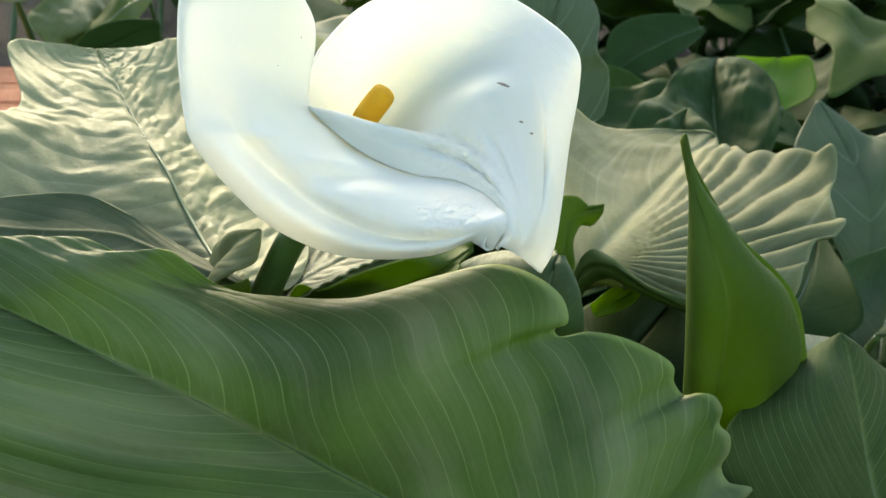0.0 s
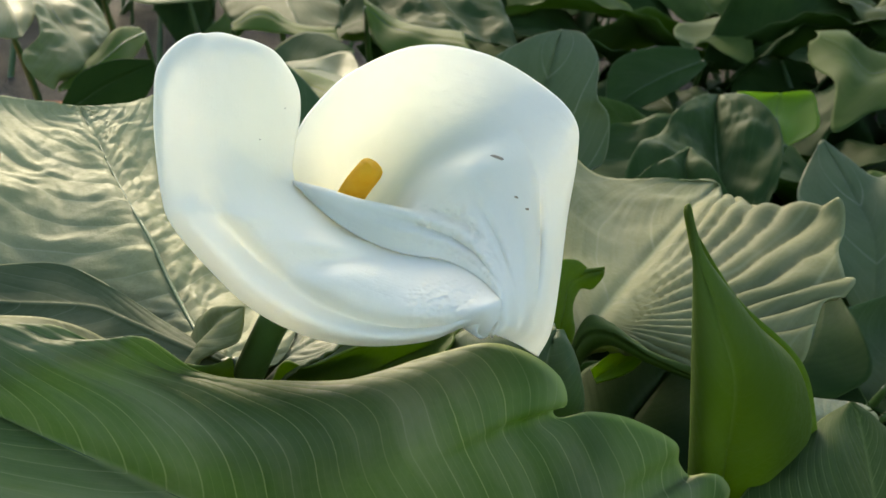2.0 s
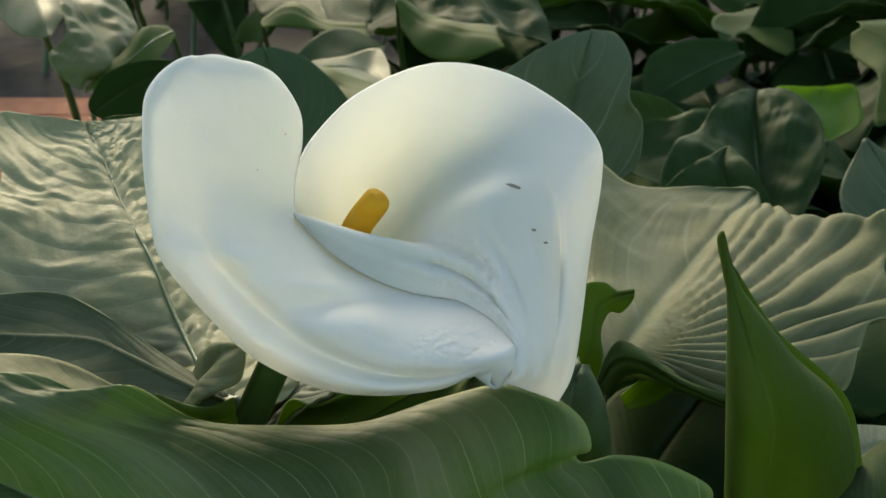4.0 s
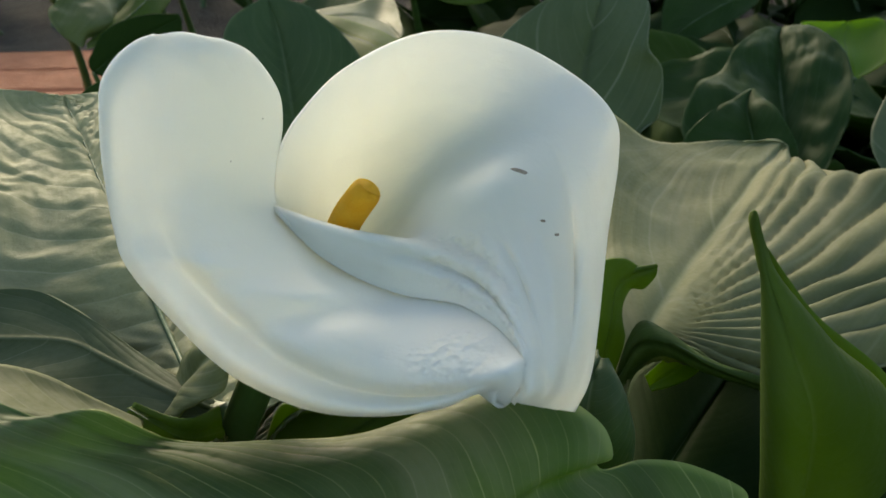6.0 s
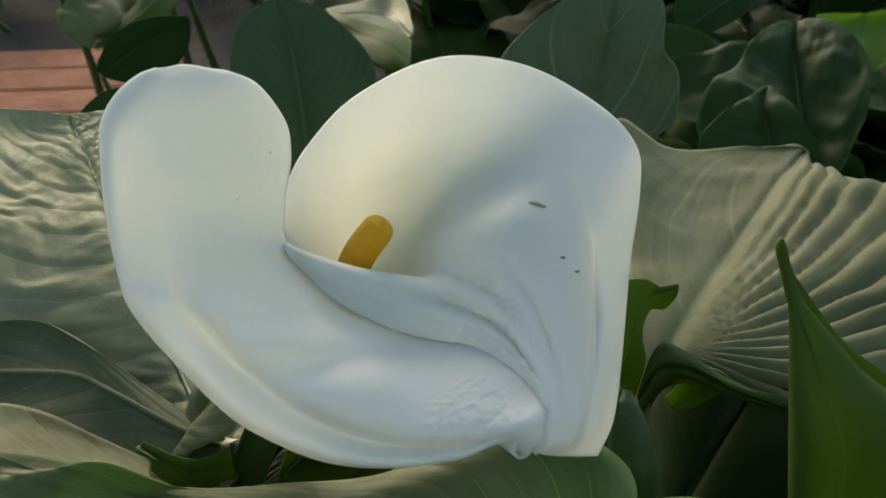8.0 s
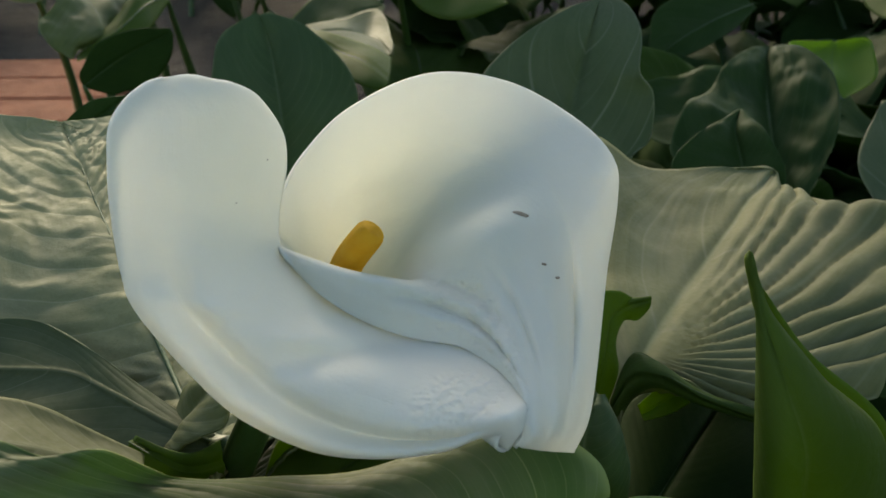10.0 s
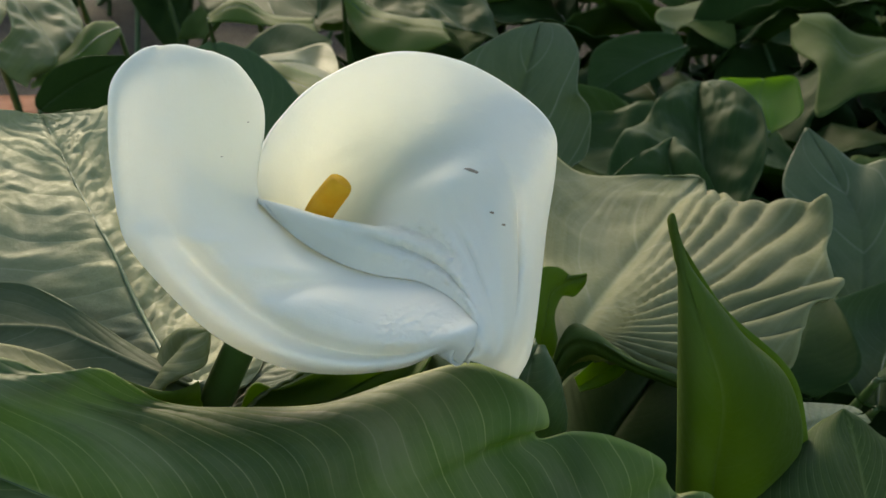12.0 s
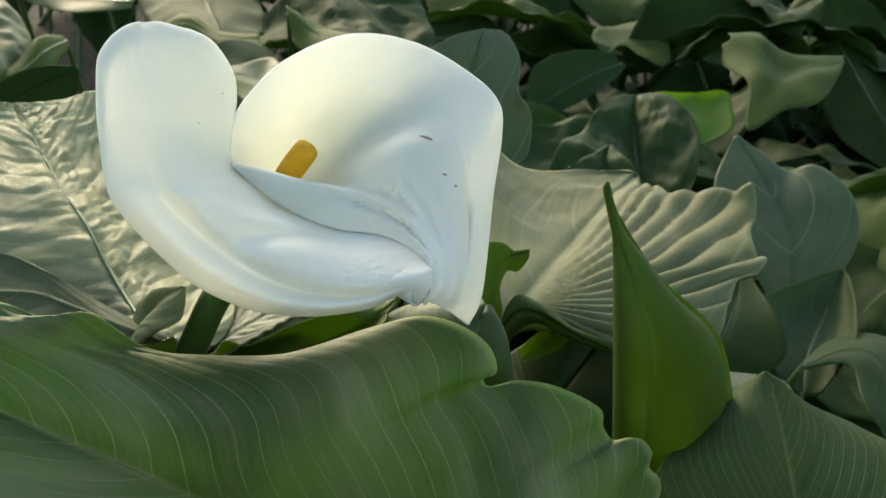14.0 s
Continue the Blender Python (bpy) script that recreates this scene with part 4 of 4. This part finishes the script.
leaf("pale waving leaf with a hooked margin",
     [(0.5704, 1.9500, 0.3240), (0.5149, 1.8500, 0.2977), (0.4666, 1.8000, 0.2837), (0.4210, 1.7600, 0.2781), (0.3952, 1.7500, 0.2853)],
     [(0.5646, 1.9500, 0.3342), (0.5163, 1.9500, 0.2942), (0.4561, 1.9000, 0.2892), (0.4074, 1.8500, 0.2895), (0.3884, 1.7500, 0.2901)],
     [(0.5735, 1.9500, 0.3240), (0.5285, 1.8000, 0.2925), (0.5101, 1.7000, 0.2583), (0.4703, 1.7200, 0.2668), (0.4387, 1.7800, 0.2833), (0.4094, 1.7200, 0.2705), (0.3965, 1.7400, 0.2826)],
     LEAF_MID, seed=39, nu=40, nv=24)
leaf("pale twisted leaf with two drooping lobes",
     [(0.7118, 1.4500, 0.3155), (0.6505, 1.4200, 0.3147), (0.6025, 1.4000, 0.3118), (0.5823, 1.4500, 0.3349), (0.5533, 1.5000, 0.3425)],
     [(0.7301, 1.5000, 0.3132), (0.6774, 1.5000, 0.3142), (0.6242, 1.5000, 0.3239), (0.6116, 1.5500, 0.3404), (0.5627, 1.5500, 0.3414)],
     [(0.6901, 1.4000, 0.3099), (0.6281, 1.3000, 0.2939), (0.5747, 1.2800, 0.2881), (0.5127, 1.2500, 0.2698), (0.5386, 1.3500, 0.3080), (0.5333, 1.4500, 0.3106), (0.5409, 1.5000, 0.3342)],
     LEAF_MID, seed=40, nu=48, nv=28, cup=0.1)
leaf("large shaded leaf at the edge of the bed",
     [(0.7835, 1.7000, 0.3086), (0.7812, 1.5500, 0.2567), (0.7927, 1.4500, 0.2097), (0.8095, 1.3500, 0.1595)],
     [(0.7835, 1.7000, 0.3086), (0.7257, 1.6000, 0.2556), (0.7148, 1.4500, 0.2026), (0.7757, 1.3500, 0.1604)],
     [(0.7926, 1.7000, 0.3132), (0.8743, 1.6500, 0.2696), (0.9009, 1.5000, 0.2209), (0.8434, 1.3500, 0.1586)],
     LEAF_SHADED, seed=41, nu=32, nv=24, cup=-0.1)
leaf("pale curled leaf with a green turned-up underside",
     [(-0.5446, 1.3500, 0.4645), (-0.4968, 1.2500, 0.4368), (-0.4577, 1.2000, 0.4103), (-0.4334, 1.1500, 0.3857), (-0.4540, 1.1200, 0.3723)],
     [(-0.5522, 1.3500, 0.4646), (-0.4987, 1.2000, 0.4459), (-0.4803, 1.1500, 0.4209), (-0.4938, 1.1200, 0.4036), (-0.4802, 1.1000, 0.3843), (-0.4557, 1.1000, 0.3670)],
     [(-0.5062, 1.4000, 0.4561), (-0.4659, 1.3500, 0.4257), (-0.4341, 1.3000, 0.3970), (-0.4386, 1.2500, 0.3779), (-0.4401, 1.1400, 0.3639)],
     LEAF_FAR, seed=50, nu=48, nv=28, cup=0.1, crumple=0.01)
# shaded side of the curled leaf, set apart by a greener colour
leaf("green leaf side turned to the shade",
     [(-0.3852, 1.2800, 0.3966), (-0.3958, 1.2000, 0.3988), (-0.4129, 1.1500, 0.3854), (-0.4552, 1.1200, 0.3620)],
     [(-0.3918, 1.2800, 0.4041), (-0.4061, 1.2200, 0.4126), (-0.4230, 1.1800, 0.3929), (-0.4548, 1.1200, 0.3655)],
     [(-0.3822, 1.2800, 0.3891), (-0.3863, 1.1800, 0.3782), (-0.4164, 1.1300, 0.3694), (-0.4526, 1.1100, 0.3610)],
     LEAF_YOUNG, seed=51, nu=32, nv=16, cup=0.1)
# faces away from the sun; that shade is in the dark colour too
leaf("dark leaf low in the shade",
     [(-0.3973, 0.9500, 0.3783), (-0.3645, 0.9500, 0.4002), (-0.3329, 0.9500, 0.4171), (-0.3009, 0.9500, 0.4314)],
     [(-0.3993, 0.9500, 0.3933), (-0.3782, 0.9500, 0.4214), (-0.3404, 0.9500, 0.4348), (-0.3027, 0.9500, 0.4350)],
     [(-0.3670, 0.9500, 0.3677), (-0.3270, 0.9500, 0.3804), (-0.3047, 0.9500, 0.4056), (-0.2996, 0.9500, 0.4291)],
     LEAF_SHADED, seed=52, nu=32, nv=20)
leaf("dark leaf with a rounded top behind the bloom",
     [(-0.1901, 0.8850, 0.2794), (-0.1915, 0.9060, 0.3427), (-0.1997, 0.9300, 0.3991), (-0.2120, 0.9540, 0.4446)],
     [(-0.2237, 0.8850, 0.2811), (-0.2577, 0.9060, 0.3521), (-0.2583, 0.9300, 0.4025), (-0.2490, 0.9450, 0.4292), (-0.2144, 0.9540, 0.4475)],
     [(-0.1398, 0.8850, 0.2767), (-0.1174, 0.8940, 0.3484), (-0.1200, 0.9090, 0.3949), (-0.1631, 0.9360, 0.4349), (-0.2033, 0.9540, 0.4469)],
     LEAF_TEAL, seed=53, nu=48, nv=32, cup=-0.2)
# sunlit face and shaded fold of one leaf, light and shade given by colour
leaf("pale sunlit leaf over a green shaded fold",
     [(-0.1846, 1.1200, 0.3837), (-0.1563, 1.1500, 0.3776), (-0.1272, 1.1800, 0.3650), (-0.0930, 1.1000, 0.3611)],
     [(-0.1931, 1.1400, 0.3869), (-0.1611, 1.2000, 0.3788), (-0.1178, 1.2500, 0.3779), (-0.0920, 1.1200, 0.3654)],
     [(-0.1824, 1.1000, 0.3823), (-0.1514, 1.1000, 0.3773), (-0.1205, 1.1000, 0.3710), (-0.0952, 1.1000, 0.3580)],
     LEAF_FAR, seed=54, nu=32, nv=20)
leaf("green shaded fold of a leaf",
     [(-0.1946, 1.1000, 0.3862), (-0.1532, 1.0600, 0.3817), (-0.1140, 1.0200, 0.3749), (-0.0900, 1.0000, 0.3610)],
     [(-0.1968, 1.1200, 0.3895), (-0.1569, 1.1000, 0.3859), (-0.1204, 1.1000, 0.3723), (-0.0938, 1.0800, 0.3602)],
     [(-0.1870, 1.0800, 0.3751), (-0.1561, 1.0200, 0.3712), (-0.1177, 0.9800, 0.3625), (-0.0950, 0.9800, 0.3552)],
     LEAF_YOUNG, seed=55, nu=32, nv=16)
leaf("grey-green leaf with a scalloped green margin",
     [(-0.3005, 1.9000, 0.4044), (-0.2647, 1.7500, 0.3795), (-0.2308, 1.6000, 0.3604), (-0.2039, 1.5000, 0.3494)],
     [(-0.4009, 1.9000, 0.3864), (-0.3684, 1.7500, 0.3625), (-0.3307, 1.6200, 0.3493), (-0.2899, 1.5800, 0.3494), (-0.2429, 1.5500, 0.3528), (-0.2081, 1.5000, 0.3495)],
     [(-0.2116, 1.9000, 0.4031), (-0.1721, 1.7500, 0.3688), (-0.1528, 1.6000, 0.3505), (-0.1643, 1.5200, 0.3406), (-0.1998, 1.5000, 0.3485)],
     LEAF_SEA, seed=56, nu=40, nv=28, wave=0.006, waves=4)
leaf("green underside of a scalloped margin",
     [(-0.3171, 1.5600, 0.3502), (-0.2674, 1.5500, 0.3702), (-0.2118, 1.5000, 0.3579), (-0.1538, 1.5000, 0.3529)],
     [(-0.3200, 1.5800, 0.3524), (-0.2709, 1.5800, 0.3750), (-0.2148, 1.5300, 0.3605), (-0.1552, 1.5200, 0.3574)],
     [(-0.3142, 1.5400, 0.3473), (-0.2647, 1.5200, 0.3505), (-0.2099, 1.4800, 0.3536), (-0.1473, 1.4600, 0.3402)],
     LEAF_YOUNG, seed=57, nu=40, nv=12)
leaf("blue-green leaf with a pale sunlit corner",
     [(-0.2172, 1.2000, 0.3351), (-0.1891, 1.2800, 0.3526), (-0.1560, 1.3300, 0.3563), (-0.1213, 1.3800, 0.3528)],
     [(-0.2287, 1.2500, 0.3674), (-0.2028, 1.3500, 0.3759), (-0.1690, 1.4000, 0.3731), (-0.1228, 1.3800, 0.3544)],
     [(-0.2012, 1.1800, 0.3254), (-0.1740, 1.2000, 0.3453), (-0.1426, 1.2500, 0.3439), (-0.1191, 1.3700, 0.3517)],
     LEAF_SEA, seed=58, nu=32, nv=20)
leaf("rolled leaf with a pale upper margin",
     [(-0.1171, 1.6000, 0.3717), (-0.0725, 1.5500, 0.3503), (-0.0209, 1.5000, 0.3467), (0.0364, 1.4500, 0.3478)],
     [(-0.1222, 1.6200, 0.3814), (-0.0741, 1.6000, 0.3537), (-0.0214, 1.5500, 0.3478), (0.0332, 1.5000, 0.3518)],
     [(-0.1126, 1.5800, 0.3450), (-0.0800, 1.5000, 0.3181), (-0.0211, 1.4500, 0.3116), (0.0438, 1.4200, 0.3418)],
     LEAF_YOUNG, seed=59, nu=32, nv=16)
leaf("broad grey-green leaf above the bloom",
     [(-0.0649, 1.9500, 0.3938), (-0.0242, 1.8500, 0.3594), (0.0231, 1.7500, 0.3286), (0.0578, 1.6500, 0.3062)],
     [(-0.1336, 1.9000, 0.3726), (-0.0893, 1.7500, 0.3303), (-0.0139, 1.6500, 0.3208), (0.0533, 1.6500, 0.3063)],
     [(0.0470, 2.0000, 0.3850), (0.0947, 1.9000, 0.3494), (0.1099, 1.8000, 0.3180), (0.1299, 1.6500, 0.2823)],
     LEAF_SEA, seed=60, nu=36, nv=28, crumple=0.012)
leaf("pale leaf in the far part of the bed",
     [(0.1624, 2.2000, 0.3546), (0.1892, 2.1000, 0.3151), (0.2125, 2.0500, 0.2912), (0.2244, 2.0000, 0.2737)],
     [(0.1289, 2.2000, 0.3441), (0.1243, 2.1000, 0.2945), (0.1511, 2.0000, 0.2590), (0.2192, 2.0000, 0.2707)],
     [(0.2406, 2.2000, 0.3535), (0.2650, 2.1000, 0.3140), (0.2711, 2.0500, 0.2903), (0.2296, 2.0000, 0.2737)],
     LEAF_MID, seed=61, nu=32, nv=20)
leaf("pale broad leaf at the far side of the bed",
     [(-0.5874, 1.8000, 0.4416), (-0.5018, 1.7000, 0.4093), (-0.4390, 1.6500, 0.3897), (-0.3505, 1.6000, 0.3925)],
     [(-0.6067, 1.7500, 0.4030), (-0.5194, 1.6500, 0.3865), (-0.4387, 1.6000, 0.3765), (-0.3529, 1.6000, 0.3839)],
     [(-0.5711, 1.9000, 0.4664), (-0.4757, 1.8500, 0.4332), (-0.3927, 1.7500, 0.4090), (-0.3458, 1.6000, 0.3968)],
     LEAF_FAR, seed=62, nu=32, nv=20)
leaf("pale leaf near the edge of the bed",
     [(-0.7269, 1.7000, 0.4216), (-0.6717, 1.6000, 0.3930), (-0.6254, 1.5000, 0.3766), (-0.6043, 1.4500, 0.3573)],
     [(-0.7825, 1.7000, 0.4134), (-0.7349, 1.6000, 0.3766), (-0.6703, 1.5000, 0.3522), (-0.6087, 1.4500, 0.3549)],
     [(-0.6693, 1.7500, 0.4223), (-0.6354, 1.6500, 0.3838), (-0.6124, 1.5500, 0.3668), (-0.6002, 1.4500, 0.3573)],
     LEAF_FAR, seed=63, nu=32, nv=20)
leaf("shaded leaf peering past the waxy one",
     [(-0.2839, 0.5000, 0.4529), (-0.2606, 0.5000, 0.4753), (-0.2392, 0.5000, 0.4896), (-0.2244, 0.5000, 0.5003)],
     [(-0.2862, 0.5000, 0.4610), (-0.2712, 0.5000, 0.4798), (-0.2492, 0.5000, 0.4971), (-0.2255, 0.5000, 0.5003)],
     [(-0.2709, 0.5000, 0.4401), (-0.2408, 0.5000, 0.4585), (-0.2226, 0.5000, 0.4771), (-0.2227, 0.5000, 0.4994)],
     LEAF_SEA, seed=64, nu=32, nv=20)


# ---- undergrowth: lower leaves that fill the bed behind ----
def undergrowth():
    rnd = random.Random(7)
    kinds = []
    # greens darkened in place of the deep shade over the bed
    for k, mat in enumerate((LEAF_SHADED, LEAF_SHADED, LEAF_SEA, LEAF_MID)):
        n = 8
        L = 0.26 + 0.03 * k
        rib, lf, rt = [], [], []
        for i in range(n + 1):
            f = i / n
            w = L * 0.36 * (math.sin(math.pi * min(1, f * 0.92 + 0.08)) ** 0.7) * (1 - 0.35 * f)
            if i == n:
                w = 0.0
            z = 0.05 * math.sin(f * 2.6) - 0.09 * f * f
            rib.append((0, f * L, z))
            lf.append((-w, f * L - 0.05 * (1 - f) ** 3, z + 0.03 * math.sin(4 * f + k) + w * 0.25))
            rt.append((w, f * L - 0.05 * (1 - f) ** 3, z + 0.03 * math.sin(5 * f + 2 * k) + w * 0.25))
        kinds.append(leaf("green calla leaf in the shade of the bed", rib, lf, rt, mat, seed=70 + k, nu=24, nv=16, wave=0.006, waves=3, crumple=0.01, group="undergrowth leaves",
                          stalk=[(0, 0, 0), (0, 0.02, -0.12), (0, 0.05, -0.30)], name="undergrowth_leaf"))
    for k, src in enumerate(kinds):
        for j in range(44):
            y = 0.55 + 3.3 * rnd.random() ** 0.9
            x = (rnd.random() * 2 - 1) * (0.25 + 0.42 * y) + 0.05
            if x < -0.10 * y - 0.10 and 0.8 < y < 2.5:
                x = -x
            low = 0.05 + 0.11 * rnd.random() if y < 1.7 else 0.10 + 0.16 * rnd.random()
            m = pose(x, y, low, rnd.uniform(-25, 35), rnd.uniform(-25, 25), rnd.uniform(0, 360)) @ Matrix.Scale(rnd.uniform(0.75, 1.1), 4)
            c = copy_thing(src, m)
            c.scale = (1, 1, 1)
        for j in range(26):
            w = rnd.uniform(0, 2 * math.pi)
            x, y = 0.1 + 1.35 * math.cos(w) * rnd.uniform(0.55, 1), 0.5 + 1.3 * math.sin(w) * rnd.uniform(0.5, 1)
            if y < -0.25 and abs(x) < 0.3:
                x += 0.6
            if y > 0.6 and x < 0.0:
                x = -x
            copy_thing(src, pose(x, y, 0.06 + 0.12 * rnd.random(), rnd.uniform(-20, 30), rnd.uniform(-20, 20), rnd.uniform(0, 360)))
        src.location = (0.9 + 0.3 * k, 2.6, 0.2)


undergrowth()


# ---- red timber decking beyond the bed ----
def decking():
    deck = tagged(new("decking"), "weathered red-brown grooved timber decking beyond the leaves", "decking", kind="structure")
    deck.location = (-0.7347, 2.0000, 0.03)
    deck.rotation_euler = (0, 0, radians(-4))
    # one board: a grooved top drawn across, run along x
    w, h, grooves = 0.14, 0.028, 9
    prof = [(-w / 2, -h), (-w / 2, -0.003), (-w / 2 + 0.003, 0.0)]
    for k in range(grooves):
        y = -w / 2 + (k + 0.5) * w / grooves
        prof += [(y - 0.0045, 0.0), (y - 0.003, -0.004), (y + 0.003, -0.004), (y + 0.0045, 0.0)]
    prof += [(w / 2 - 0.003, 0.0), (w / 2, -0.003), (w / 2, -h)]
    n = len(prof)
    verts = [(x, y, z) for x in (-1.6, 0.0) for y, z in prof]
    faces = [(i, i + 1, n + i + 1, n + i) for i in range(n - 1)] + [(n - 1, 0, n, 2 * n - 1), tuple(range(n))[::-1], tuple(range(n, 2 * n))]
    me = bpy.data.meshes.new("board")
    me.from_pydata(verts, [], faces)
    me.materials.append(TIMBER)
    for r in range(-4, 3):
        b = new("board", me)
        b.parent = deck
        b.location = (0.004 * (r % 3), r * (w + 0.006), 0.001 * (r % 2))


decking()
